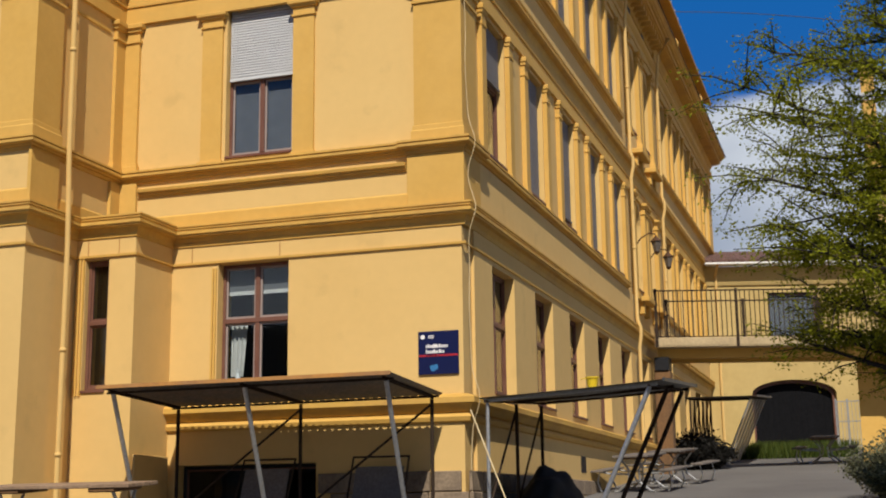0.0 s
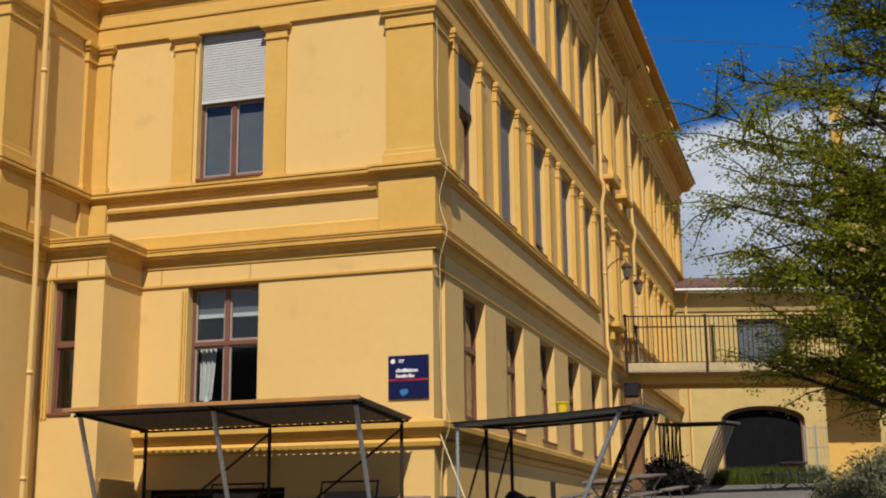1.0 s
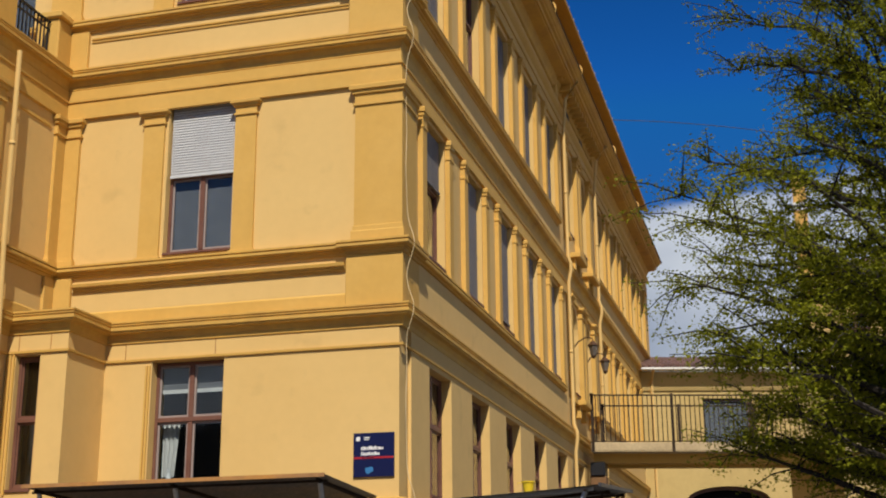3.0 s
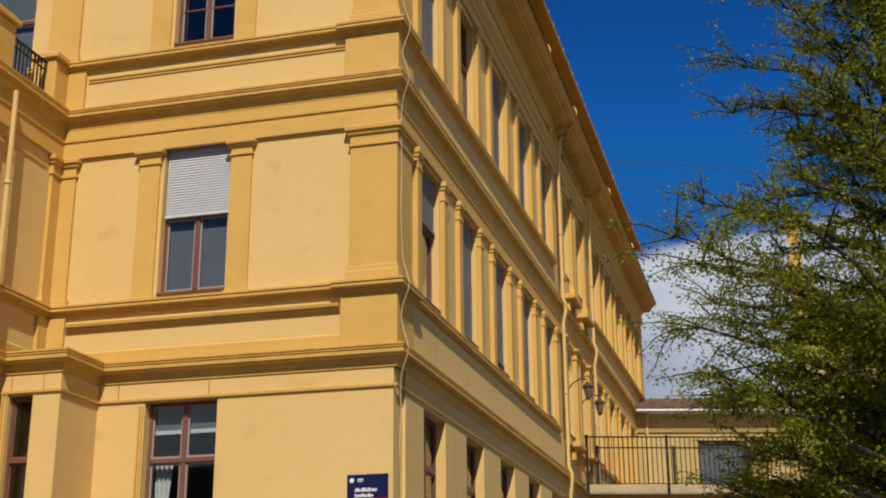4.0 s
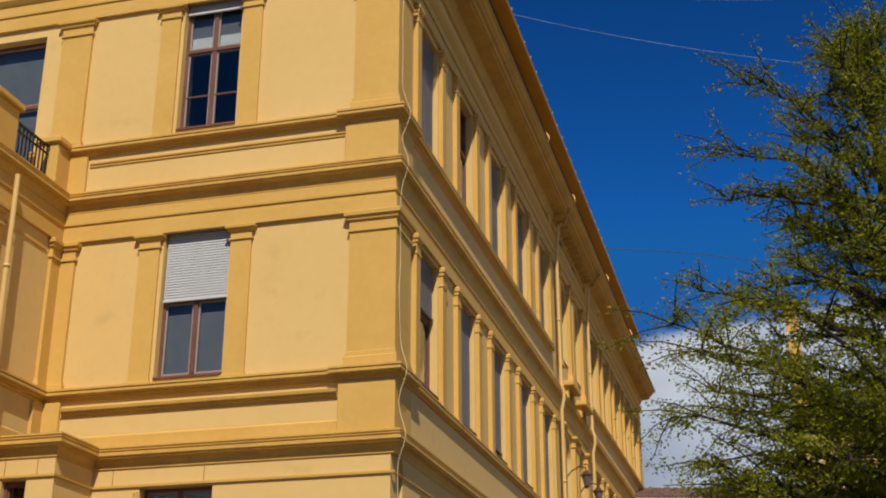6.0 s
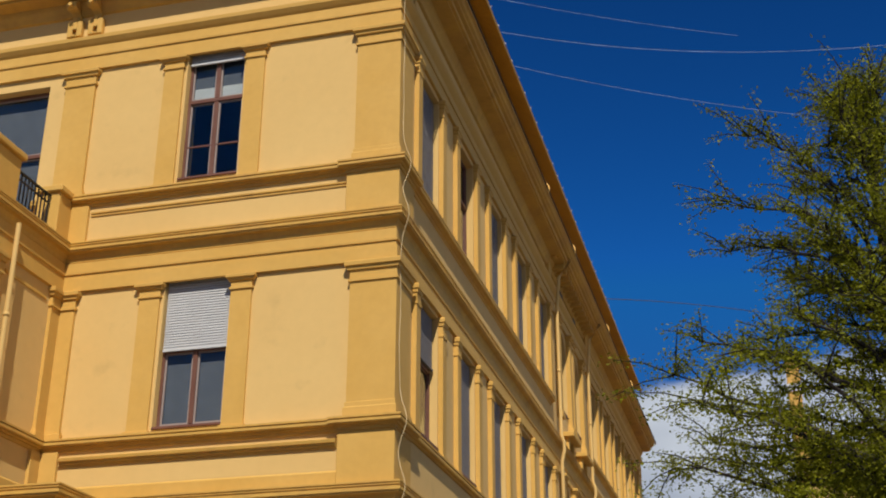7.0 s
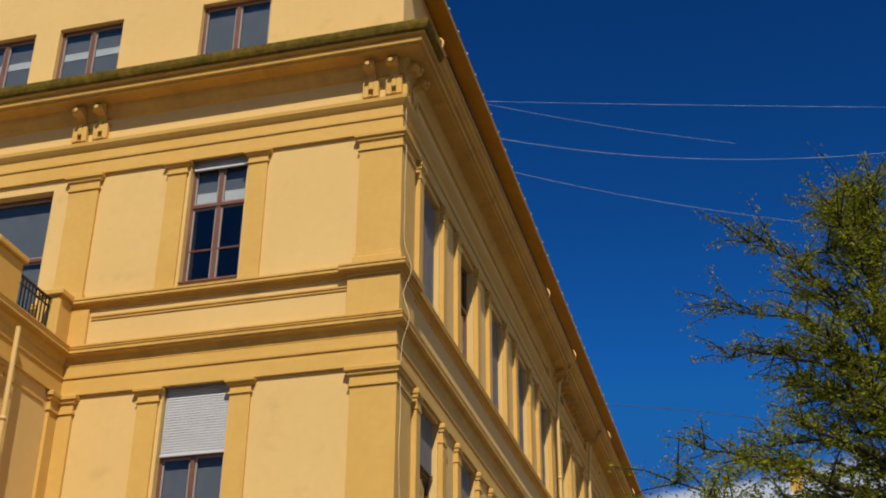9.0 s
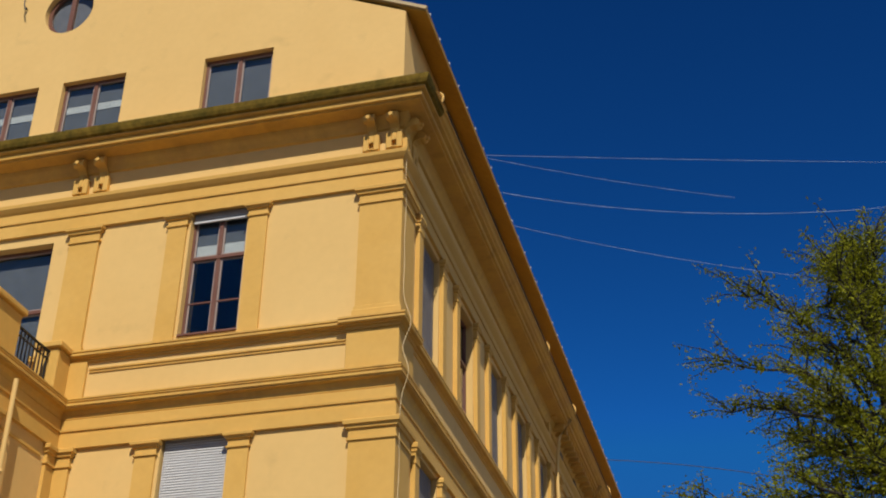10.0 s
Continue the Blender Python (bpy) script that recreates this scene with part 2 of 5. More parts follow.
def stands(ob):
    """Where an object stands in the world, by its parents."""
    if ob.parent is None:
        return ob.matrix_basis.copy()
    return stands(ob.parent) @ ob.matrix_parent_inverse @ ob.matrix_basis


def part(name, bm, mat, parent=None, label="", smooth=False):
    """Links a bmesh as one mesh object, in world places, under a thing or a part."""
    ob = new(name, to_mesh(name, bm, mat, smooth))
    if parent:
        ob.parent = parent
        ob.matrix_parent_inverse = stands(parent).inverted()
    if label:
        ob["label"] = label
    return ob


def box(bm, x0, x1, y0, y1, z0, z1, bevel=0.0):
    made = bmesh.ops.create_cube(bm, size=1, matrix=Matrix.Translation(((x0 + x1) / 2, (y0 + y1) / 2, (z0 + z1) / 2)) @ Matrix.Diagonal((abs(x1 - x0), abs(y1 - y0), abs(z1 - z0), 1)))
    if bevel:
        edges = {e for v in made["verts"] for e in v.link_edges}
        bmesh.ops.bevel(bm, geom=list(edges), offset=bevel, segments=1, affect="EDGES")


def boxes(*rows, bevel=0.0):
    bm = bmesh.new()
    for r in rows:
        box(bm, *r, bevel=bevel)
    return bm


def bar(bm, a, b, radius, sides=8, radius_end=None):
    a, b = Vector(a), Vector(b)
    d = b - a
    m = Matrix.Translation((a + b) / 2) @ d.to_track_quat("Z", "Y").to_matrix().to_4x4()
    bmesh.ops.create_cone(bm, cap_ends=True, segments=sides, radius1=radius, radius2=radius if radius_end is None else radius_end, depth=d.length, matrix=m)


def beam(bm, a, b, w, h):
    """A square bar from a to b."""
    a, b = Vector(a), Vector(b)
    d = b - a
    m = Matrix.Translation((a + b) / 2) @ d.to_track_quat("Z", "Y").to_matrix().to_4x4() @ Matrix.Diagonal((w, h, d.length, 1))
    bmesh.ops.create_cube(bm, size=1, matrix=m)


def tube(bm, pts, radius, sides=6):
    rings = []
    pts = [Vector(p) for p in pts]
    for i, p in enumerate(pts):
        d = (pts[min(i + 1, len(pts) - 1)] - pts[max(i - 1, 0)]).normalized()
        side = d.cross(Vector((0.3, 0.2, 1)) if abs(d.z) < 0.9 else Vector((1, 0, 0))).normalized()
        up = side.cross(d)
        r = radius[i] if isinstance(radius, (list, tuple)) else radius
        rings.append([bm.verts.new(p + side * r * math.cos(2 * math.pi * k / sides) + up * r * math.sin(2 * math.pi * k / sides)) for k in range(sides)])
    for u, v in zip(rings, rings[1:]):
        for k in range(sides):
            bm.faces.new((u[k], u[(k + 1) % sides], v[(k + 1) % sides], v[k]))


def sweep(bm, path, profile):
    """A moulding: the profile (out, z) carried along the path with mitred corners; out is to the right of the way."""
    pts = [Vector((p[0], p[1])) for p in path]
    rings = []
    for i, p in enumerate(pts):
        dirs = []
        if i:
            dirs.append((p - pts[i - 1]).normalized())
        if i < len(pts) - 1:
            dirs.append((pts[i + 1] - p).normalized())
        norms = [Vector((d.y, -d.x)) for d in dirs]
        if len(norms) == 2:
            s = norms[0] + norms[1]
            mitre = s / max(0.25, s.dot(norms[0]))
        else:
            mitre = norms[0]
        rings.append([bm.verts.new((p.x + mitre.x * o, p.y + mitre.y * o, z)) for o, z in profile])
    n = len(profile)
    for u, v in zip(rings, rings[1:]):
        for k in range(n - 1):
            bm.faces.new((u[k], v[k], v[k + 1], u[k + 1]))
    bm.faces.new(rings[0])
    bm.faces.new(rings[-1][::-1])


def wall_sheet(axis, at, depth, u0, u1, z0, z1, holes, top=None):
    """A wall of some thickness in the plane axis = at, its outside towards -y (axis y) or +x (axis x), with openings (u0, u1, z0, z1) cut through. top(u): height of a sloping top."""
    bm = bmesh.new()
    us = sorted({u0, u1, *[h[0] for h in holes], *[h[1] for h in holes]})
    zs = sorted({z0, z1, *[h[2] for h in holes], *[h[3] for h in holes]})
    us, zs = [u for u in us if u0 <= u <= u1], [z for z in zs if z0 <= z <= z1]

    def point(u, z, d):
        return (u, at + d, z) if axis == "y" else (at - d, u, z)

    def quad(*ps):
        bm.faces.new([bm.verts.new(p) for p in ps])

    for a, b in zip(us, us[1:]):
        for c, d in zip(zs, zs[1:]):
            if any(h[0] <= a and b <= h[1] and h[2] <= c and d <= h[3] for h in holes):
                continue
            for e in (0, depth):
                quad(point(a, c, e), point(b, c, e), point(b, d, e), point(a, d, e))
    for a, b, c, d in [*holes, (u0, u1, z0, z1)]:
        for p, q in (((a, c), (b, c)), ((b, c), (b, d)), ((b, d), (a, d)), ((a, d), (a, c))):
            quad(point(*p, 0), point(*q, 0), point(*q, depth), point(*p, depth))
    bmesh.ops.remove_doubles(bm, verts=bm.verts, dist=0.0005)
    return bm


def place(axis, at):
    """A mapping from wall places (along, out, up) to the world, for a wall facing -y (axis y) or +x (axis x)."""
    if axis == "y":
        return lambda u, o, z: (u, at - o, z)
    return lambda u, o, z: (at + o, u, z)


def wbox(bm, f, u0, u1, o0, o1, z0, z1, bevel=0.0):
    a, b = f(u0, o0, z0), f(u1, o1, z1)
    box(bm, min(a[0], b[0]), max(a[0], b[0]), min(a[1], b[1]), max(a[1], b[1]), min(a[2], b[2]), max(a[2], b[2]), bevel)


# ---- ground ----
def make_ground():
    bm = bmesh.new()
    xs = [-900, -300, -100, -40, -20, -10, 0, 10, 20, 40, 100, 300, 900]
    ys = [-900, -300, -100, -40, -18, -12, -6, 0, 6, 12, 18, 24, 31, 45, 80, 200, 500, 1500]
    grid = [[bm.verts.new((x, y, ground_z(y))) for x in xs] for y in ys]
    for r, s in zip(grid, grid[1:]):
        for i in range(len(xs) - 1):
            bm.faces.new((r[i], r[i + 1], s[i + 1], s[i]))
    ob = part("ground", bm, M_GROUND)
    tagged(ob, "worn grey asphalt schoolyard rising gently uphill", "ground", kind="structure")


make_ground()

# unseen wall added so that the low windows reflect something dark
tagged(part("wall_south", boxes((-45, 45, -56, -55.5, -0.2, 13.5)), M_STONE), "unseen plain wall added behind the camera to darken window reflections", "wall", kind="structure")

# ---- the yellow school building ----
school = tagged(empty("school_building", -4, 12, 1.3), "three-storey yellow rendered school building with classical ochre trim", "building")
X_IN, Y_RIS = -5.95, -2.4        # side and front of the projecting middle part
Y_END = 33.5                     # far end of the long side
MID0, MID1 = 14.0, 19.3          # the middle bay of the long side
Z_BASE, Z_PLINTH, Z_B1, Z_S1, Z_B2, Z_S2, Z_CORN = 2.19, 3.25, 6.09, 7.17, 10.58, 11.57, 16.06
Z_EAVE = 18.28
GABLE_X = -7.55
FRONT, LONG = place("y", 0.0), place("x", 0.0)

LONG_LOW = [2.1 + 2.73 * i for i in range(5)]
LONG_UP = [1.95 + 2.71 * i for i in range(5)]
RIGHT_UP = [21.0 + 2.62 * i for i in range(5)]
MID_UP = [15.6, 17.75]
HALF = 0.66


def window(f, u0, u1, z0, z1, inset=0.24, transom=0.6, mullion=True, blind=0.0, blind_mat=None, bars=(), sill=True, parent=None, room=1.2, veil=0.0, veil_mat=None, dark=False, hem=None):
    """A wooden casement window set back in its opening, with panes, and a near-black box for the unlit room behind it.
    """
    w = new("window")
    w.parent = parent or school
    w.matrix_parent_inverse = w.parent.matrix_basis.inverted()
    t = 0.055
    bm = bmesh.new()
    o = -inset
    wbox(bm, f, u0 + 0.003, u0 + t, o - 0.05, o + 0.03, z0, z1, 0.006)
    wbox(bm, f, u1 - t, u1 - 0.003, o - 0.05, o + 0.03, z0, z1, 0.006)
    wbox(bm, f, u0 + t, u1 - t, o - 0.05, o + 0.028, z1 - t, z1 - 0.003, 0.006)
    wbox(bm, f, u0 + t, u1 - t, o - 0.05, o + 0.028, z0 + 0.003, z0 + t + 0.02, 0.006)
    zt = z0 + (z1 - z0) * transom
    c = (u0 + u1) / 2
    if transom < 1:
        wbox(bm, f, u0 + t, u1 - t, o - 0.05, o + 0.04, zt - 0.038, zt + 0.038, 0.008)
    if mullion:
        top = z1 - t
        wbox(bm, f, c - 0.04, c + 0.04, o - 0.05, o + 0.036, z0 + t + 0.02, min(zt, top) - 0.038 if transom < 1 else top, 0.008)
        if transom < 1:
            wbox(bm, f, c - 0.04, c + 0.04, o - 0.05, o + 0.036, zt + 0.038, top, 0.008)
    for b in bars:
        zb = z0 + (z1 - z0) * b
        wbox(bm, f, u0 + t, c - 0.04, o - 0.03, o + 0.01, zb - 0.014, zb + 0.014)
        wbox(bm, f, c + 0.04, u1 - t, o - 0.03, o + 0.01, zb - 0.014, zb + 0.014)
    part("frame", bm, M_IRON if dark else M_FRAME, w, "" if dark else "red-brown painted wooden frame")
    halves = ((u0 + t, c - 0.04), (c + 0.04, u1 - t)) if mullion else ((u0 + t, u1 - t),)
    levels = ((z0 + t + 0.02, zt - 0.038), (zt + 0.038, z1 - t)) if transom < 1 else ((z0 + t + 0.02, z1 - t),)
    for a, b in halves:
        for lo, hi in levels:
            bm = bmesh.new()
            wbox(bm, f, a, b, o - 0.012, o - 0.006, lo, hi)
            ob = part("pane", bm, M_GLASS, w)
            ob.visible_shadow = False
            # inner sash edging, paler on grey-veiled windows in place of sunlit edges
            bm = bmesh.new()
            wbox(bm, f, a, a + 0.03, o - 0.03, o + 0.004, lo, hi)
            wbox(bm, f, b - 0.03, b, o - 0.03, o + 0.004, lo, hi)
            wbox(bm, f, a + 0.03, b - 0.03, o - 0.03, o + 0.004, lo, lo + 0.035)
            wbox(bm, f, a + 0.03, b - 0.03, o - 0.03, o + 0.004, hi - 0.03, hi)
            part("sash", bm, M_SASH if veil and not veil_mat and not dark else M_FRAME, w)
    if sill:
        bm = bmesh.new()
        wbox(bm, f, u0 + 0.004, u1 - 0.004, o + 0.03, 0.03, z0 - 0.02, z0 + 0.022, 0.005)
        part("sill", bm, M_FRAME, w)
    # room box: its darkness is put into the colour
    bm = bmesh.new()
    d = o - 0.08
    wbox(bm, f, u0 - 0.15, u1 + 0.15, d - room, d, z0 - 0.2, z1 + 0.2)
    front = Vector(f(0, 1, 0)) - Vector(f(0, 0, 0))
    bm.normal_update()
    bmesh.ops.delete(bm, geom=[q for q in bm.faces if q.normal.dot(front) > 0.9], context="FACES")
    part("room", bm, M_ROOM, w, "box painted near-black for the unlit room behind the panes")
    # sheet behind the panes: grey paints reflected cloud and drawn blinds, red-brown is curtain
    if veil:
        bm = bmesh.new()
        wbox(bm, f, u0 + 0.02, u1 - 0.02, o - 0.062, o - 0.056, z0 + (z1 - z0) * (1 - veil), z1 - 0.02)
        part("pane_sheet", bm, veil_mat or M_VEIL, w, "red-brown curtain behind the panes" if veil_mat else "grey sheet behind the panes for reflected cloud and drawn blinds")
    if hem:                                               # white band behind the panes; upstairs the lower edge of a roller blind
        bm = bmesh.new()
        for a, b in halves:
            wbox(bm, f, a + 0.01, b - 0.01, o - 0.055, o - 0.045, z0 + (z1 - z0) * hem[0], z0 + (z1 - z0) * hem[1])
        part("pane_band", bm, M_CURTAIN, w, "white band behind the panes")
    if blind:
        bm = bmesh.new()
        tilt = 0.009 if not blind_mat else 0.003
        zb = z1 - (z1 - z0) * blind
        step = 0.046
        k = int((z1 - 0.02 - zb) / step)
        ob_ = o + 0.075
        for i in range(k):
            zz = z1 - 0.03 - i * step
            p = [f(u0 + 0.03, ob_ + tilt, zz - 0.0445), f(u1 - 0.03, ob_ + tilt, zz - 0.0445), f(u1 - 0.03, ob_ - tilt, zz), f(u0 + 0.03, ob_ - tilt, zz)]
            q = [(x, y, z - 0.004) for x, y, z in p]
            v = [bm.verts.new(x) for x in p + q]
            for face in ((0, 1, 2, 3), (7, 6, 5, 4), (0, 4, 5, 1), (2, 6, 7, 3)):
                bm.faces.new([v[j] for j in face])
        wbox(bm, f, u0 + 0.03, u1 - 0.03, ob_ - 0.015, ob_ + 0.025, z1 - 0.03 - k * step - 0.035, z1 - 0.03 - k * step)
        part("blind", bm, blind_mat or M_BLIND, w, "lowered pale slatted sun blind" if not blind_mat else "lowered grey slatted sun blind")["kind"] = "stuff"
    return w


def pilaster(f, u0, u1, z0, z1, out=0.055, cap=0.34, base=0.14, mat=None, lip=1.0):
    """A flat pilaster with a moulded capital and a stepped base; built from the wall outwards."""
    bm = bmesh.new()
    rings = [(z0, 0.04), (z0 + base * 0.6, 0.04), (z0 + base * 0.68, 0.02), (z0 + base * 0.95, 0.018), (z0 + base, 0.0),
             (z1 - cap, 0.0), (z1 - cap * 0.98, 0.028), (z1 - cap * 0.86, 0.028), (z1 - cap * 0.84, 0.006), (z1 - cap * 0.44, 0.006),
             (z1 - cap * 0.42, 0.04), (z1 - cap * 0.26, 0.05), (z1 - cap * 0.24, 0.08), (z1 - cap * 0.06, 0.085), (z1, 0.06)]
    loops = [[bm.verts.new(f(u, o, z)) for u, o in ((u0 - e * lip, -0.02), (u0 - e * lip, out + e * lip), (u1 + e * lip, out + e * lip), (u1 + e * lip, -0.02))] for z, e in rings]
    for p, q in zip(loops, loops[1:]):
        for k in range(3):
            bm.faces.new((p[k], p[k + 1], q[k + 1], q[k]))
    bm.faces.new(loops[0])
    bm.faces.new(loops[-1][::-1])
    return part("pilaster", bm, mat or M_TRIM, school, "ochre pilaster with moulded capital")


def corner_pilaster(x, y, w, z0, z1, out=0.06, cap=0.35, base=0.25):
    """A pilaster that wraps an outer corner."""
    bm = bmesh.new()
    rings = [(z0, 0.04), (z0 + base * 0.6, 0.04), (z0 + base * 0.68, 0.02), (z0 + base * 0.95, 0.018), (z0 + base, 0.0),
             (z1 - cap, 0.0), (z1 - cap * 0.98, 0.028), (z1 - cap * 0.86, 0.028), (z1 - cap * 0.84, 0.006), (z1 - cap * 0.44, 0.006),
             (z1 - cap * 0.42, 0.04), (z1 - cap * 0.26, 0.05), (z1 - cap * 0.24, 0.08), (z1 - cap * 0.06, 0.085), (z1, 0.06)]
    loops = [[bm.verts.new(p) for p in ((x - w - e, y + 0.1, z), (x - w - e, y - out - e, z), (x + out + e, y - out - e, z), (x + out + e, y + w + e, z), (x - 0.1, y + w + e, z), (x - 0.1, y + 0.1, z))] for z, e in rings]
    for p, q in zip(loops, loops[1:]):
        for k in range(6):
            bm.faces.new((p[k], p[(k + 1) % 6], q[(k + 1) % 6], q[k]))
    bm.faces.new(loops[0])
    bm.faces.new(loops[-1][::-1])
    return part("pilaster", bm, M_TRIM, school, "ochre corner pilaster with moulded capital")


# walls of the gable end
holes_low = [(-4.07, -2.84, 3.45, 5.52)]
holes_up = [(-4.0, -2.81, 7.26, 9.83), (-3.97, -2.86, 11.7, 14.27), (-9.9, -6.75, 11.0, 14.0)]
part("wall", wall_sheet("y", 0.0, 0.45, -12.0, 0.0, 1.0, 7.0, [*holes_low, (-4.75, -2.35, 1.0, 2.36)]), M_WALL, school, "lit yellow rendered wall")
part("wall", wall_sheet("y", 0.0, 0.45, -15.1, 0.0, 7.0, 15.9, holes_up), M_WALL, school)
part("wall", wall_sheet("x", 0.0, 0.45, 0.45, Y_END, 7.0, 15.9, [(c - HALF, c + HALF, a, b) for a, b in ((7.32, 9.7), (11.75, 14.1)) for c in LONG_UP + RIGHT_UP + MID_UP]), M_WALL, school)
LOW_ALL = LONG_LOW + [15.6, 17.75] + [21.0 + 2.62 * i for i in range(4)]
part("wall", wall_sheet("x", 0.05, 0.5, 0.45, Y_END, 1.2, 7.0, [(c - HALF, c + HALF, 3.42, 5.45) for c in LOW_ALL]), M_WALL, school)
part("wall", boxes((-15.1, -14.6, 0.45, Y_END, 1.0, 15.9)), M_WALL, school)
part("wall", boxes((-15.1, 0.0, Y_END, Y_END + 0.45, 1.0, 15.9)), M_WALL, school)
part("attic_floor", boxes((-15.0, -0.05, 0.5, Y_END, 15.6, 15.9)), M_TRIM, school)

# gable above the cornice
gable_holes = [(-4.13, -2.68, 16.5, 17.88), (-7.25, -5.84, 16.5, 17.88), (-9.21, -7.8, 16.5, 17.88), (-12.38, -10.92, 16.5, 17.88)]
part("gable_wall", wall_sheet("y", 0.0, 0.4, -15.1, 0.0, 15.9, 18.22, gable_holes), M_WALL, school, "plain yellow gable wall")
SLOPE = 0.47


def make_gable_top():
    """The triangle over the attic windows with an oval opening in it."""
    bm = bmesh.new()
    cx, cz, rx, rz, n = -7.47, 19.88, 0.56, 0.62, 40
    ring, outer = [], []
    apex = 18.22 + SLOPE * 7.55
    tri = [(-15.1, 18.22), (0.0, 18.22), (GABLE_X, apex)]
    for i in range(n):
        a = 2 * math.pi * i / n
        dx, dz = math.cos(a), math.sin(a)
        best = 1e9
        for (ax, az), (bx, bz) in zip(tri, tri[1:] + tri[:1]):
            ex, ez = bx - ax, bz - az
            den = dx * ez - dz * ex
            if abs(den) > 1e-9:
                s = ((ax - cx) * ez - (az - cz) * ex) / den
                if s > 1e-6:
                    best = min(best, s)
        ring.append((cx + rx * dx, cz + rz * dz))
        outer.append((cx + best * dx, cz + best * dz))
    vi = [[bm.verts.new((x, y, z)) for x, z in ring] for y in (0.0, 0.3)]
    vo = [bm.verts.new((x, 0.0, z)) for x, z in outer]
    for i in range(n):
        j = (i + 1) % n
        bm.faces.new((vi[0][i], vi[0][j], vo[j], vo[i]))
        bm.faces.new((vi[0][i], vi[1][i], vi[1][j], vi[0][j]))
    # fill the corners that the fan leaves open
    for x, z in tri:
        near = sorted(range(n), key=lambda k: (outer[k][0] - x) ** 2 + (outer[k][1] - z) ** 2)[:1][0]
        for k in (near - 1, near):
            p, q = outer[k % n], outer[(k + 1) % n]
            cross = (p[0] - x) * (q[1] - z) - (p[1] - z) * (q[0] - x)
            if abs(cross) > 1e-4:
                bm.faces.new((bm.verts.new((x, 0.0, z)), vo[k % n], vo[(k + 1) % n]))
    part("gable_wall", bm, M_WALL, school)
    w = new("oval_window")
    w.parent = school
    w.matrix_parent_inverse = school.matrix_basis.inverted()
    bm = bmesh.new()
    for r0, r1, y0, y1 in ((1.0, 0.86, 0.13, 0.2),):
        vs = [[bm.verts.new((cx + rx * r * math.cos(2 * math.pi * i / n), y, cz + rz * r * math.sin(2 * math.pi * i / n))) for i in range(n)] for r, y in ((r0, y0), (r1, y0), (r1, y1))]
        for p, q in zip(vs, vs[1:]):
            for i in range(n):
                bm.faces.new((p[i], p[(i + 1) % n], q[(i + 1) % n], q[i]))
    box(bm, cx - 0.05, cx + 0.05, 0.12, 0.2, cz - rz * 0.87, cz + rz * 0.87)
    part("frame", bm, M_FRAME, w, "red-brown oval frame")
    bm = bmesh.new()
    bm.faces.new([bm.verts.new((cx + rx * math.cos(2 * math.pi * i / n), 0.17, cz + rz * math.sin(2 * math.pi * i / n))) for i in range(n)])
    part("pane", bm, M_GLASS, w).visible_shadow = False
    # the same grey sheet behind the oval pane
    bm = bmesh.new()
    bm.faces.new([bm.verts.new((cx + 1.05 * rx * math.cos(2 * math.pi * i / n), 0.21, cz + 1.05 * rz * math.sin(2 * math.pi * i / n))) for i in range(n)])
    part("pane_sheet", bm, M_VEIL, w)


make_gable_top()
for a, b, c, d in gable_holes:
    window(FRONT, a, b, c, d, 0.14, transom=1.0, blind=0, hem=None if a > -5 else (0.5, 0.62), sill=True, room=0.8, veil=1.0)
EAVE_WALL = part("gable_wall", boxes((-0.4, -0.001, 0.4, 31.9, 15.9, 18.22)), M_WALL, school)

DROP = 0.012                                            # long eaves and cornice lowered with distance to fit the camera's view


def fall(ob, rate=DROP, above=0.0):
    for v in ob.data.vertices:
        if v.co.y > 0 and v.co.z > above:
            v.co.z -= rate * v.co.y
    return ob


# roof: two slopes with overhanging eaves
apex_z = Z_EAVE + SLOPE * 7.55
bm = bmesh.new()
for s in (1, -1):
    e, r = (0.42, GABLE_X) if s > 0 else (-15.52, GABLE_X)
    ze = Z_EAVE - SLOPE * 0.42
    v = [bm.verts.new(p) for p in ((e, -0.02, ze), (e, 32.2, ze), (r, 32.2, apex_z), (r, -0.02, apex_z))]
    u = [bm.verts.new(p) for p in ((e, -0.02, ze + 0.12), (e, 32.2, ze + 0.12), (r, 32.2, apex_z + 0.12), (r, -0.02, apex_z + 0.12))]
    for k in range(4):
        bm.faces.new((v[k], v[(k + 1) % 4], u[(k + 1) % 4], u[k]))
    bm.faces.new(v[::-1])
    bm.faces.new(u)
roof = fall(part("roof", bm, M_EAVE, school, "low pitched roof with an ochre boarded eave"), 0.022)
for k in range(34):
    y = 0.2 + k * 0.74
    fall(part("eave_hook", boxes((0.4, 0.44, y, y + 0.025, 18.2, 18.235)), M_METAL, school), 0.022)
fall(EAVE_WALL, 0.022, 17.0)
# verge along the gable
bm = bmesh.new()
for s in (1, -1):
    e = 0.43 if s > 0 else -15.53
    ze = Z_EAVE - SLOPE * 0.43
    beam(bm, (e, -0.035, ze + 0.085), (GABLE_X, -0.035, apex_z + 0.085), 0.06, 0.07)
part("verge_board", bm, M_CONCRETE, school, "pale verge flashing along the gable")

# mouldings, swept round the corner
RIS = [(-10.5, Y_RIS), (X_IN, Y_RIS), (X_IN, 0.0)]
CORNER = [(-0.82, 0.0), (-0.82, -0.07), (0.07, -0.07), (0.07, 0.78), (0.0, 0.78)]
sill_profile = [(0, 0.08), (0.025, 0.085), (0.03, 0.135), (0.065, 0.14), (0.07, 0.165), (0.12, 0.17), (0.135, 0.185), (0.135, 0.225), (0.105, 0.228), (0.105, 0.245), (0.14, 0.248), (0.14, 0.28), (0, 0.3)]


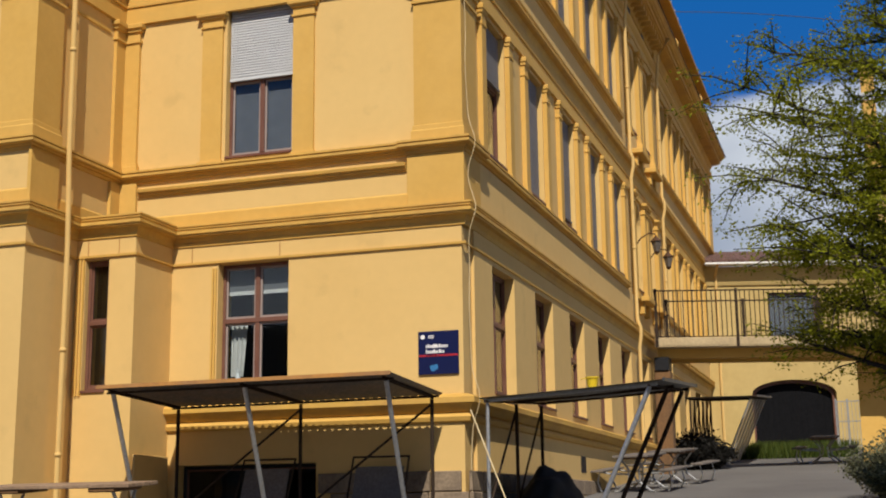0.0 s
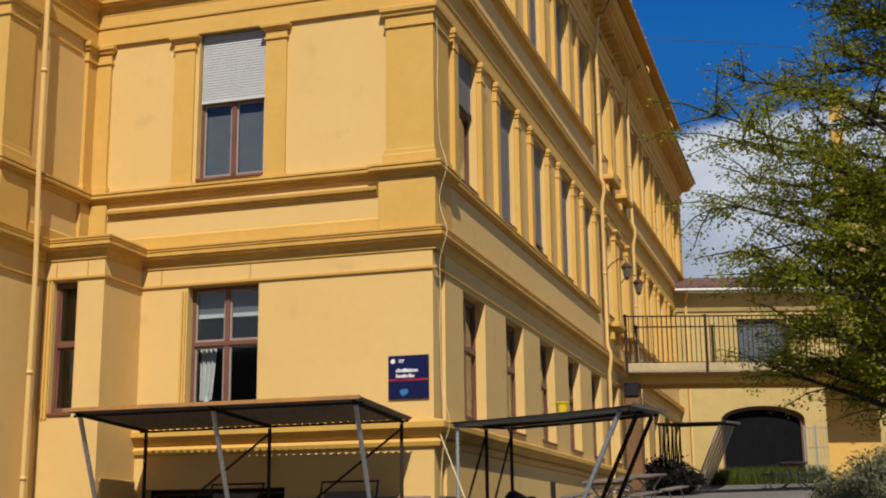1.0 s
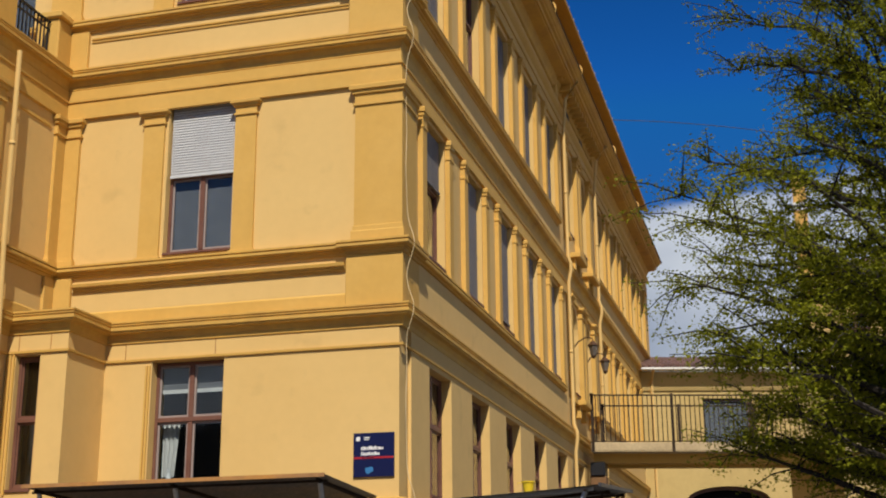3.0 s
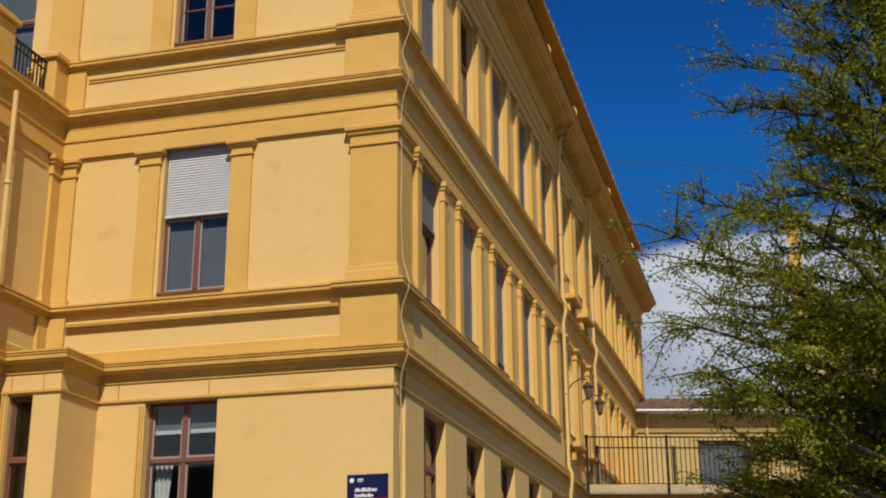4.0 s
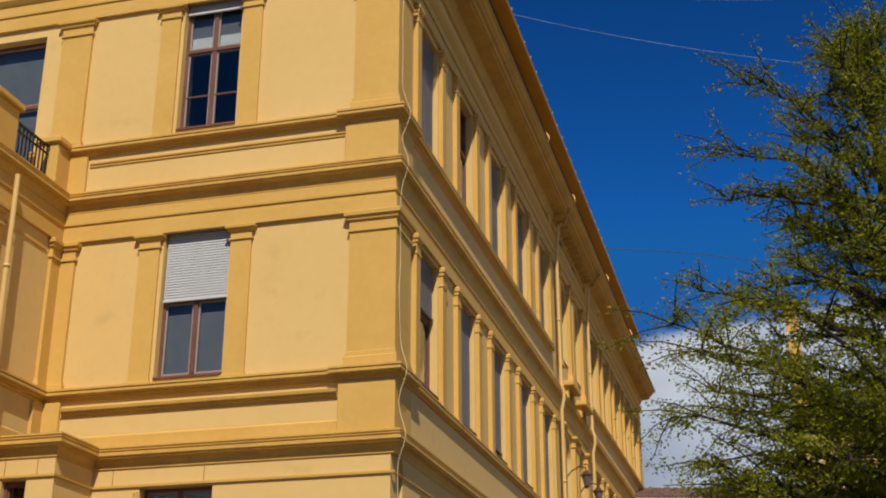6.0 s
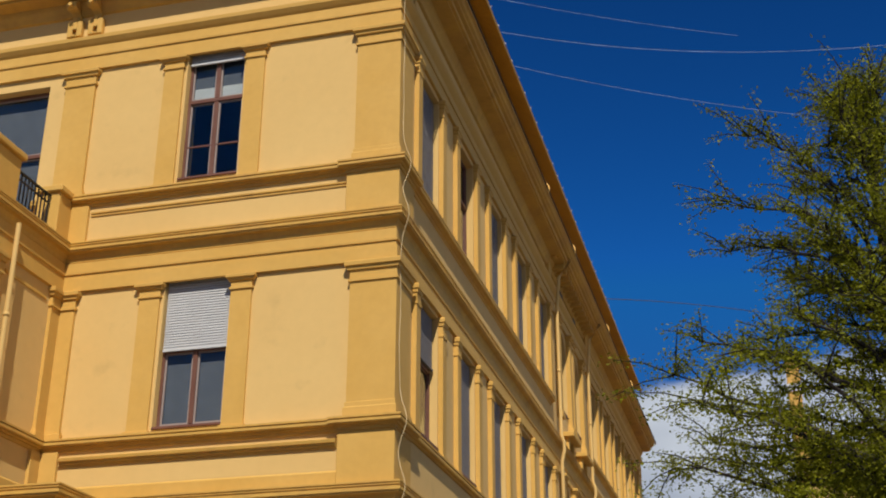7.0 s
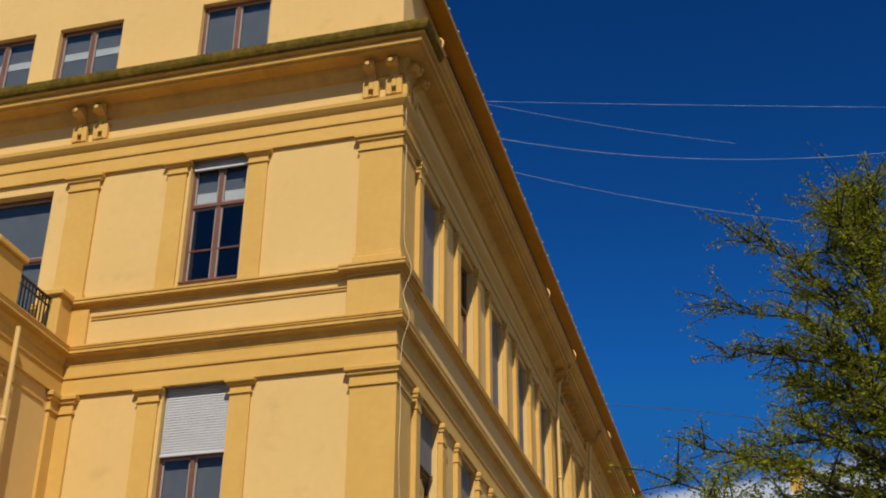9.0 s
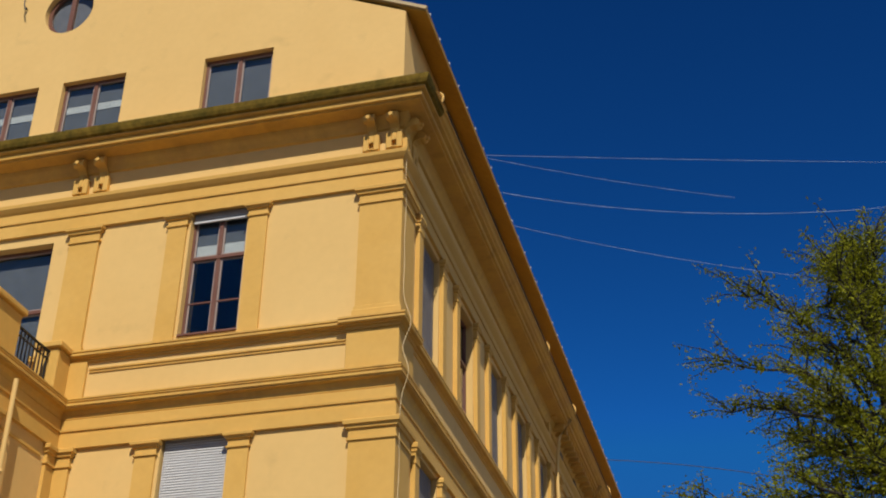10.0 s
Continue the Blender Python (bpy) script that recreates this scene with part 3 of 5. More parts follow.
def shifted(profile, z):
    return [(o, z + h) for o, h in profile]


def moulding(name, path, profile, mat=None, label=""):
    bm = bmesh.new()
    sweep(bm, path, profile)
    return part(name, bm, mat or M_CORNICE, school, label)


moulding("sill_course", [*RIS, *CORNER, (0.0, MID0 - 0.35)], shifted(sill_profile, Z_S1 - 0.28), label="moulded ochre sill course")
moulding("sill_course", [(X_IN - 0.8, 0.0), *CORNER, (0.0, MID0 - 0.35)], shifted(sill_profile, Z_S2 - 0.28))
moulding("sill_course", [(0.0, MID1 + 0.2), (0.0, Y_END)], shifted(sill_profile, Z_S2 - 0.28))
moulding("sill_course", [(0.0, MID1 + 0.2), (0.0, Y_END)], shifted(sill_profile, Z_S1 - 0.28))
panel_mould = [(0, 0), (0.03, 0.0), (0.035, 0.03), (0.06, 0.035), (0.065, 0.07), (0.1, 0.075), (0.11, 0.12), (0.08, 0.135), (0, 0.145)]
moulding("panel_moulding", [(X_IN + 0.4, 0.0), (-0.86, 0.0)], shifted(panel_mould, Z_S1 - 0.44))
moulding("panel_moulding", [(X_IN + 0.4, 0.0), (-0.86, 0.0)], [(0, Z_S2 - 0.4), (0.02, Z_S2 - 0.398), (0.022, Z_S2 - 0.372), (0.012, Z_S2 - 0.368), (0.012, Z_S2 - 0.352), (0.034, Z_S2 - 0.348), (0.036, Z_S2 - 0.322), (0, Z_S2 - 0.312)])
bay = [(-10.5, Y_RIS), (X_IN, Y_RIS), (X_IN, -1.1), (-4.9, -1.1), (-4.9, 0.0), (0.04, 0.0), (0.04, 30.2)]
band_high = [(0.0, -0.24), (0.021, -0.23), (0.028, -0.16), (0.063, -0.09), (0.14, -0.075), (0.14, -0.05), (0.164, -0.045), (0.164, 0.0), (0.14, 0.004), (0.14, 0.03), (0.158, 0.034), (0.158, 0.05), (0.14, 0.053), (0.14, 0.068), (0.161, 0.072), (0.161, 0.1), (0.0, 0.14)]
moulding("string_course", bay, shifted(band_high, Z_B1 - 0.03), label="projecting ochre string course")
moulding("string_course", [*RIS, (0.0, 0.0), (0.0, Y_END)], shifted(band_high, Z_B2 - 0.03))
moulding("base_strip", [*RIS, (0.0, 0.0), (0.0, MID0 - 0.35)], [(0, Z_B1 + 0.04), (0.022, Z_B1 + 0.045), (0.022, Z_B1 + 0.27), (0, Z_B1 + 0.3)], M_TRIM)
# thin fillets of the friezes
for z_, out_, path in ((5.55, 0.034, bay), (10.1, 0.06, [*RIS, (0.0, 0.0), (0.0, Y_END)]), (14.52, 0.07, [(-15.1, 0.0), (0.0, 0.0), (0.0, Y_END)])):
    moulding("fillet", path, [(0, z_ - 0.024), (out_, z_ - 0.02), (out_ + 0.004, z_ + 0.016), (0, z_ + 0.022)], M_TRIM)
# architraves over the capitals
moulding("architrave", [*RIS, (0.0, 0.0), (0.0, Y_END)], [(0, 9.76), (0.06, 9.765), (0.06, 9.99), (0.035, 10.0), (0.035, 10.3), (0, 10.31)], M_TRIM)
moulding("architrave", [(-15.1, 0.0), (0.0, 0.0), (0.0, Y_END)], [(0, 14.2), (0.06, 14.205), (0.06, 14.42), (0.045, 14.43), (0.045, 14.72), (0.08, 14.76), (0.13, 14.83), (0.14, 14.9), (0.06, 14.94), (0, 14.95)], M_TRIM)
# dark ochre frieze below the sills is set off as a plain pedestal at the corner
for z0, z1 in ((Z_B1 + 0.05, Z_S1 - 0.2), (Z_B2 + 0.05, Z_S2 - 0.2)):
    part("pedestal", boxes((-0.84, 0.075, -0.075, 0.8, z0, z1), bevel=0.008), M_TRIM, school)
    part("pedestal", boxes((X_IN + 0.02, X_IN + 0.36, -0.07, 0.0, z0, z1), bevel=0.008), M_TRIM, school)

# main cornice with a deep soffit and its gutter
cornice = [(0, 15.42), (0.05, 15.44), (0.08, 15.52), (0.13, 15.6), (0.16, 15.68), (0.44, 15.7), (0.44, 15.735), (0.5, 15.74), (0.51, 15.795), (0.49, 15.8), (0.49, 15.84), (0.57, 15.86), (0.575, 15.885), (0.56, 15.9), (0.6, 15.93), (0.62, 15.95), (0.6, 16.065), (0, 16.2)]
fall(moulding("main_cornice", [(-15.1, 0.0), (0.0, 0.0), (0.0, Y_END + 0.1)], cornice, label="deep overhanging ochre cornice"))
LIP = [(0.57, 15.895), (0.625, 15.92), (0.655, 15.98), (0.67, 16.04), (0.675, 16.075), (0.5, 16.1)]
moulding("flashing", [(-15.1, 0.0), (0.0, 0.0), (0.0, 0.45)], LIP, M_MOSS, "dark mossy flashing on the cornice")
fall(moulding("flashing", [(0.0, 0.45), (0.0, Y_END + 0.1)], LIP, M_CORNICE))
bm = bmesh.new()
tube(bm, [(0.69, -0.2, 16.0), (0.69, 10, 16.0), (0.69, 22, 16.0), (0.69, Y_END + 0.2, 16.0)], 0.016, 8)
fall(part("gutter", bm, M_PIPE, school, "thin ochre pipe along the cornice"))
# dark tube added to draw the thin dark line along the cornice top
bm = bmesh.new()
tube(bm, [(0.7, 0.5, 16.05), (0.7, Y_END + 0.2, 16.05)], 0.022, 8)
fall(part("cable", bm, M_RUST, school, "dark tube drawing the thin dark line along the cornice"))
for y in (0.15, 10.4, 14.2, 20.5, 26.2):
    bm = bmesh.new()
    tube(bm, [(0.69, y, 15.98), (0.72, y, 16.08), (0.7, y + 0.06, 16.2), (0.64, y + 0.1, 16.3)], 0.022, 6)
    fall(part("pipe_clip", bm, M_PIPE, school))


def bracket(f, u):
    """A scrolled console under the cornice."""
    bm = bmesh.new()
    w = 0.085
    prof = [(0.0, 15.2), (0.08, 15.2), (0.075, 15.28), (0.06, 15.34), (0.07, 15.42), (0.13, 15.47), (0.2, 15.49), (0.25, 15.53), (0.27, 15.59), (0.25, 15.66), (0.2, 15.69), (0.0, 15.69)]
    a = [bm.verts.new(f(u - w, o, z)) for o, z in prof]
    b = [bm.verts.new(f(u + w, o, z)) for o, z in prof]
    for k in range(len(prof)):
        j = (k + 1) % len(prof)
        bm.faces.new((a[k], a[j], b[j], b[k]))
    bm.faces.new(a)
    bm.faces.new(b[::-1])
    bar(bm, f(u - w - 0.02, 0.24, 15.55), f(u + w + 0.02, 0.24, 15.55), 0.075, 14)
    bar(bm, f(u, 0.28, 15.53), f(u, 0.36, 15.53), 0.04, 10)
    # the block below, with a little arched niche
    wbox(bm, f, u - 0.15, u - 0.045, 0, 0.11, 14.955, 15.3, 0.012)
    wbox(bm, f, u + 0.045, u + 0.15, 0, 0.11, 14.955, 15.3, 0.012)
    wbox(bm, f, u - 0.046, u + 0.046, 0, 0.108, 15.12, 15.36, 0.012)
    wbox(bm, f, u - 0.046, u + 0.046, 0, 0.03, 14.96, 15.12)
    wbox(bm, f, u - 0.046, u + 0.046, 0, 0.13, 14.95, 14.99, 0.01)
    return part("bracket", bm, M_TRIM, school, "scrolled ochre console bracket")


for u in (-0.55, -0.12, -6.35, -5.92, -9.2, -8.77):
    bracket(FRONT, u)
for u in (0.12, 0.55, MID0 - 0.4, MID1 + 0.3):
    bracket(LONG, u)

# pilasters of the gable end
for z0, z1 in ((Z_S1 + 0.01, 9.76), (Z_S2 + 0.01, 14.2)):
    corner_pilaster(0.0, 0.0, 0.72, z0, z1)
pilaster(FRONT, -4.43, -4.06, Z_S1 + 0.01, 9.76, 0.045, cap=0.26, base=0.05)
pilaster(FRONT, -2.78, -2.42, Z_S1 + 0.01, 9.76, 0.045, cap=0.26, base=0.05)
pilaster(FRONT, -4.4, -4.03, Z_S2 + 0.01, 14.2, 0.045, cap=0.26, base=0.05)
pilaster(FRONT, -2.82, -2.46, Z_S2 + 0.01, 14.2, 0.045, cap=0.26, base=0.05)
pilaster(FRONT, -5.93, -5.62, Z_S1 + 0.01, 9.76, 0.06)
pilaster(FRONT, -6.38, -5.78, Z_S2 + 0.01, 14.2, 0.06)
# pilaster pairs of the long side: slender, with little capitals
for lo, hi, rows in ((Z_S1 + 0.01, 9.76, LONG_UP + RIGHT_UP), (Z_S2 + 0.01, 14.2, LONG_UP + RIGHT_UP)):
    for c in rows:
        for s in (-1, 1):
            pilaster(LONG, c + s * 0.83 - 0.12, c + s * 0.83 + 0.12, lo, hi - 0.03, 0.085, cap=0.36, base=0.08, lip=0.55)

# windows of the gable end
window(FRONT, -4.07, -2.84, 3.45, 5.52, 0.2, transom=0.56, veil=0.21, hem=(0.765, 0.795))
window(FRONT, -4.0, -2.81, 7.26, 9.83, 0.16, transom=0.52, blind=0.49, veil=1.0)
window(FRONT, -3.97, -2.86, 11.7, 14.27, 0.16, transom=0.62, blind=0.09, veil=0.36, hem=(0.655, 0.74), bars=(0.27,))
window(FRONT, -9.9, -6.75, 11.0, 14.0, 0.2, transom=0.55, room=2.0, veil=1.0)
# basement window: black frame puts the shade under the shelter into its colour
window(FRONT, -4.75, -2.35, 1.0, 2.36, 0.3, transom=1.0, mullion=True, sill=False, dark=True)
# windows of the long side
for i, c in enumerate(LOW_ALL):
    window(place("x", 0.05), c - HALF, c + HALF, 3.42, 5.45, 0.2, transom=0.58, veil=0.9, veil_mat=M_MAROON)
for z0, z1, kinds in ((7.32, 9.7, (0.4, 0.98, 0.9, 0.98, 0.98)), (11.75, 14.1, (0.98, 0.0, 0.98, 0.98, 0.98))):
    for c, k in zip(LONG_UP, kinds):
        window(LONG, c - HALF, c + HALF, z0, z1, 0.17, transom=0.58, blind=k, blind_mat=M_BLIND_DARK, veil=0.7, veil_mat=M_MAROON)
    for i, c in enumerate(RIGHT_UP):
        window(LONG, c - HALF, c + HALF, z0, z1, 0.3, transom=0.58)


def arched_head(f, c, half, z1, out0, out1):
    """A square head filled in to a round arch, with glazing bars like rays."""
    bm = bmesh.new()
    n = 14
    zc = z1 - half
    a = [(c + half * math.cos(math.pi * i / n), zc + half * math.sin(math.pi * i / n)) for i in range(n + 1)]
    for o in (out0, out1):
        for i in range(n):
            p, q = a[i], a[i + 1]
            bm.faces.new([bm.verts.new(f(x, o, z)) for x, z in (p, q, (q[0], z1 + 0.001), (p[0], z1 + 0.001))])
    for p, q in zip(a, a[1:]):
        bm.faces.new([bm.verts.new(f(x, o, z)) for (x, z), o in ((p, out0), (q, out0), (q, out1), (p, out1))])
    return part("arch_head", bm, M_WALL, school)


for c in MID_UP:
    for z0, z1 in ((7.32, 9.7), (11.75, 14.1)):
        window(LONG, c - HALF, c + HALF, z0, z1, 0.3, transom=0.68)
        arched_head(LONG, c, HALF, z1, 0.0, -0.12)
        for s in (-1, 1):
            pilaster(LONG, c + s * 0.85 - 0.15, c + s * 0.85 + 0.15, z0 - 0.4, z1 + 0.1, 0.12, cap=0.3, base=0.2)
    for z_ in (7.0, 11.0):
        part("window_ledge", boxes((0.0, 0.36, c - 0.62, c + 0.62, z_ - 0.1, z_ + 0.04), (0.0, 0.2, c - 0.5, c - 0.3, z_ - 0.42, z_ - 0.1), (0.0, 0.2, c + 0.3, c + 0.5, z_ - 0.42, z_ - 0.1), bevel=0.02), M_TRIM, school, "bracketed ochre window ledge")
    # flat black plate in place of the darkness inside an opening
    part("vent_black_plate", boxes((0.045, 0.055, c - 0.22, c + 0.22, 14.98, 15.38)), M_IRON, school)
# coffer ribs in the soffit over the middle bay
for k in range(14):
    yy = MID0 + 0.1 + k * 0.39
    part("soffit_rib", boxes((0.08, 0.4, yy, yy + 0.14, 15.52 - DROP * yy, 15.68 - DROP * yy)), M_CORNICE, school)

# plinth mouldings and base
moulding("plinth_course", [(-4.9, 0.0), (0.05, 0.0), (0.05, Y_END)], [(0, 3.02), (0.04, 3.04), (0.1, 3.12), (0.15, 3.16), (0.15, 3.24), (0.1, 3.27), (0, 3.3)], label="rounded ochre plinth moulding")
moulding("plinth_course", [(-4.9, 0.0), (0.05, 0.0), (0.05, Y_END)], [(0, 2.88), (0.05, 2.9), (0.07, 2.96), (0.04, 3.0), (0, 3.02)], M_TRIM)

# ---- projecting middle part and porch bay ----
part("wall", boxes((-10.5, X_IN, Y_RIS, Y_RIS + 0.4, 0.6, 10.4), (X_IN - 0.4, X_IN, Y_RIS + 0.4, 0.0, 0.6, 10.4), bevel=0), M_WALL, school, "side of the projecting middle part")
part("terrace_floor", boxes((-10.5, X_IN - 0.02, Y_RIS + 0.02, 0.0, 10.4, 10.62)), M_CONCRETE, school)
SIDE = place("x", X_IN)
RFRONT = place("y", Y_RIS)
pilaster(SIDE, -0.32, -0.06, Z_S1 + 0.01, 9.76, 0.06)
corner_pilaster(X_IN, Y_RIS, 0.62, Z_S1 + 0.01, 9.76, 0.05)
for y0, y1 in ((-0.34, -0.02), (Y_RIS - 0.04, Y_RIS + 0.66)):
    part("pedestal", boxes((X_IN, X_IN + 0.06, y0, y1, Z_B1 + 0.05, Z_S1 - 0.2), bevel=0.006), M_TRIM, school)
# recessed field between the side pilasters
moulding("field_border", [(X_IN, Y_RIS + 0.75), (X_IN, -0.45)], [(0, 9.5), (0.02, 9.51), (0.02, 9.56), (0, 9.57)], M_TRIM)
# terrace parapet: two piers and an iron railing
for y0, y1 in ((-0.46, -0.04), (Y_RIS - 0.02, Y_RIS + 0.75)):
    part("parapet_pier", boxes((X_IN - 0.42, X_IN + 0.02, y0, y1, 10.6, 11.5), (X_IN - 0.48, X_IN + 0.08, y0 - 0.06, y1 + 0.06, 11.5, 11.62), bevel=0.02), M_TRIM, school, "ochre parapet pier with cap")
rail = new("terrace_railing")
rail.parent = school
rail.matrix_parent_inverse = school.matrix_basis.inverted()
ya, yb = Y_RIS + 0.78, -0.48
bm = bmesh.new()
beam(bm, (X_IN - 0.15, ya, 11.42), (X_IN - 0.15, yb, 11.42), 0.045, 0.03)
beam(bm, (X_IN - 0.15, ya, 11.28), (X_IN - 0.15, yb, 11.28), 0.03, 0.02)
beam(bm, (X_IN - 0.15, ya, 10.72), (X_IN - 0.15, yb, 10.72), 0.03, 0.02)
part("top_rail", bm, M_IRON, rail)
for k in range(11):
    yy = ya + (k + 0.5) * (yb - ya) / 11
    part("baluster", boxes((X_IN - 0.16, X_IN - 0.14, yy - 0.011, yy + 0.011, 10.62, 11.42)), M_IRON, rail)
# porch bay on the ground floor
part("wall", wall_sheet("y", -1.1, 0.35, X_IN, -4.9, 0.9, Z_B1 - 0.1, [(-5.78, -5.36, 3.46, 5.5)]), M_WALL, school, "ground-floor porch bay")
part("wall", boxes((-5.25, -4.9, -0.75, 0.0, 0.9, Z_B1 - 0.1)), M_WALL, school)
part("bay_roof", boxes((X_IN, -4.92, -1.08, 0.0, Z_B1 + 0.04, Z_B1 + 0.09)), M_SHEET, school)
window(place("y", -1.1), -5.78, -5.36, 3.46, 5.5, 0.12, transom=0.52, mullion=False, room=0.5)
bm = bmesh.new()
for k, (a, b) in enumerate(((-5.93, -5.9), (-5.88, -5.85), (-5.82, -5.79))):
    box(bm, a, b, -1.13, -1.1, 3.4, 5.52)
part("window_surround", bm, M_TRIM, school)
# raised surrounds beside the ground-floor window
bm = bmesh.new()
for a, b in ((-4.17, -4.14), (-4.12, -4.09)):
    box(bm, a, b, -0.03, 0.0, 3.4, 5.45)
part("window_surround", bm, M_TRIM, school)
# upright joints in the frieze
for x, y in ((-4.55, 0.0), (-3.0, 0.0), (-5.75, -1.1), (-5.2, -1.1)):
    part("frieze_joint", boxes((x, x + 0.012, y - 0.006, y, 5.575, 5.86)), M_EDGE, school)

# stone base: courses of rough blocks
random.seed(4)
BLOCKS = []
for row in range(3):
    z0 = 1.29 + row * 0.3
    x = -2.3 + (row % 2) * 0.2
    while x < -0.05:
        w = random.uniform(0.38, 0.7)
        x1 = min(x + w, 0.06)
        BLOCKS.append((x + 0.006, x1 - 0.006, -0.05 - random.uniform(0, 0.02), -0.001, z0 + 0.006, z0 + 0.294))
        x = x1
    y = 0.0
    while y < 9.0:
        y1 = y + random.uniform(0.4, 0.75)
        BLOCKS.append((0.051, 0.1 + random.uniform(0, 0.02), y + 0.006, y1 - 0.006, z0 + 0.006, z0 + 0.294))
        y = y1
# drainpipes
def drainpipe(pts, r=0.046):
    bm = bmesh.new()
    tube(bm, pts, r, 10)
    for a, b in zip(pts, pts[1:]):
        a, b = Vector(a), Vector(b)
        if (b - a).length > 2:
            k = int((b - a).length / 2)
            for i in range(1, k + 1):
                p = a.lerp(b, i / (k + 1))
                bar(bm, p - (b - a).normalized() * 0.03, p + (b - a).normalized() * 0.03, r * 1.2, 10)
    return part("drainpipe", bm, M_WALL, school, "ochre painted round drainpipe", smooth=True)


drainpipe([(0.6, MID0 + 0.1, 15.6), (0.25, MID0 + 0.1, 15.1), (0.17, MID0 + 0.1, 14.2), (0.17, MID0 + 0.1, 10.7), (0.235, MID0 + 0.1, 10.5), (0.235, MID0 + 0.1, 10.3), (0.17, MID0 + 0.1, 10.0), (0.17, MID0 + 0.1, 6.3), (0.245, MID0 + 0.1, 6.1), (0.245, MID0 + 0.1, 5.9), (0.2, MID0 + 0.1, 5.6), (0.2, MID0 + 0.1, 2.6)])
drainpipe([(0.6, MID1, 15.6), (0.25, MID1, 15.1), (0.17, MID1, 14.2), (0.17, MID1, 10.7), (0.235, MID1, 10.5), (0.235, MID1, 10.3), (0.17, MID1, 10.0), (0.17, MID1, 6.3), (0.245, MID1, 6.0), (0.2, MID1, 5.6), (0.2, MID1, 3.0)])
drainpipe([(X_IN + 0.18, -1.72, 10.3), (X_IN + 0.18, -1.69, 7.2), (X_IN + 0.19, -1.65, 6.1), (X_IN + 0.17, -1.6, 5.6), (X_IN + 0.17, -1.6, 0.95)], 0.042)

# loose white cable down the corner
cable = bmesh.new()
pts = []
for i in range(200):
    z = 15.0 - i * 0.0705
    near = max(math.exp(-((z - h) / 0.3) ** 2) for h in (Z_B2, Z_B1, Z_S1 - 0.05, Z_S2 - 0.05, Z_PLINTH))
    pts.append((0.09 + 0.13 * near, 0.06 + 0.03 * math.sin(z * 2.3) * math.sin(z * 0.7) + 0.02 * math.sin(z * 5.1), z))
tube(cable, pts, 0.006, 5)
tagged(part("loose_cable", cable, M_CABLE), "thin pale cable hanging loose down the house corner", "cable")

# enamel sign by the corner
sign = tagged(empty("school_sign", -0.38, -0.03, 3.59), "dark blue school name sign with red stripe on the wall", "sign")
part("plate", boxes((-0.695, -0.065, -0.035, -0.003, 3.59, 4.235), bevel=0.006), M_BLUE, sign, "dark blue enamel plate")
part("stripe", boxes((-0.69, -0.07, -0.039, -0.036, 3.855, 3.885)), M_RED, sign, "red stripe")
bm = bmesh.new()
bmesh.ops.create_circle(bm, cap_ends=True, segments=20, radius=0.035, matrix=pose(-0.62, -0.038, 4.15, 90))
part("emblem", bm, M_WHITE, sign, "small round white emblem")
part("small_writing", boxes((-0.53, -0.44, -0.039, -0.036, 4.155, 4.17), (-0.53, -0.45, -0.039, -0.036, 4.13, 4.142)), M_WHITE, sign)
def writing(x, z, h, count, step, name, label=""):
    """A line of writing too small to read: a row of short uneven bars."""
    rng = random.Random(count)
    bm = bmesh.new()
    for k in range(count):
        top = h * rng.choice((0.68, 0.72, 1.0))
        box(bm, x + k * step, x + k * step + step * rng.uniform(0.62, 0.85), -0.039, -0.036, z, z + top)
    part(name, bm, M_WHITE, sign, label)


writing(-0.57, 3.985, 0.055, 12, 0.029, "name_line", "white bar of writing")
writing(-0.57, 3.905, 0.055, 10, 0.029, "name_line")
writing(-0.57, 3.862, 0.018, 12, 0.017, "small_line")
bm = bmesh.new()
for k, (a, b, r) in enumerate(((-0.46, 3.68, 0.045), (-0.42, 3.70, 0.04), (-0.48, 3.70, 0.03))):
    bmesh.ops.create_circle(bm, cap_ends=True, segments=16, radius=r, matrix=pose(a, -0.037 - k * 0.001, b, 90))
part("picture", bm, M_LIGHTBLUE, sign, "pale blue round picture")

# a white vase and a curtain in the ground-floor window
bm = bmesh.new()
prof = [(0.0, 0), (0.055, 0), (0.07, 0.08), (0.05, 0.2), (0.028, 0.3), (0.04, 0.36)]
for (r0, z0), (r1, z1) in zip(prof, prof[1:]):
    bmesh.ops.create_cone(bm, segments=14, radius1=max(r0, 0.001), radius2=r1, depth=z1 - z0 if z1 > z0 else 0.001, matrix=Matrix.Translation((-3.86, 0.33, 3.5 + (z0 + z1) / 2)))
tagged(part("vase", bm, M_CERAMIC, smooth=True), "white vase on the inner window sill", "vase")
bm = bmesh.new()
row = []
for i in range(15):
    x = -4.0 + 0.3 * i / 14
    y = 0.36 + 0.025 * math.sin(i * 1.6)
    row.append((bm.verts.new((x, y, 4.65)), bm.verts.new((x - 0.08 * i / 14, y, 3.75))))
for (a, b), (c, d) in zip(row, row[1:]):
    bm.faces.new((a, b, d, c))
tagged(part("lace_curtain", bm, M_CURTAIN), "white gathered curtain inside the ground-floor window", "curtain")
part("window_board", boxes((-4.2, -2.7, 0.22, 0.5, 3.46, 3.5)), M_WHITE, school)

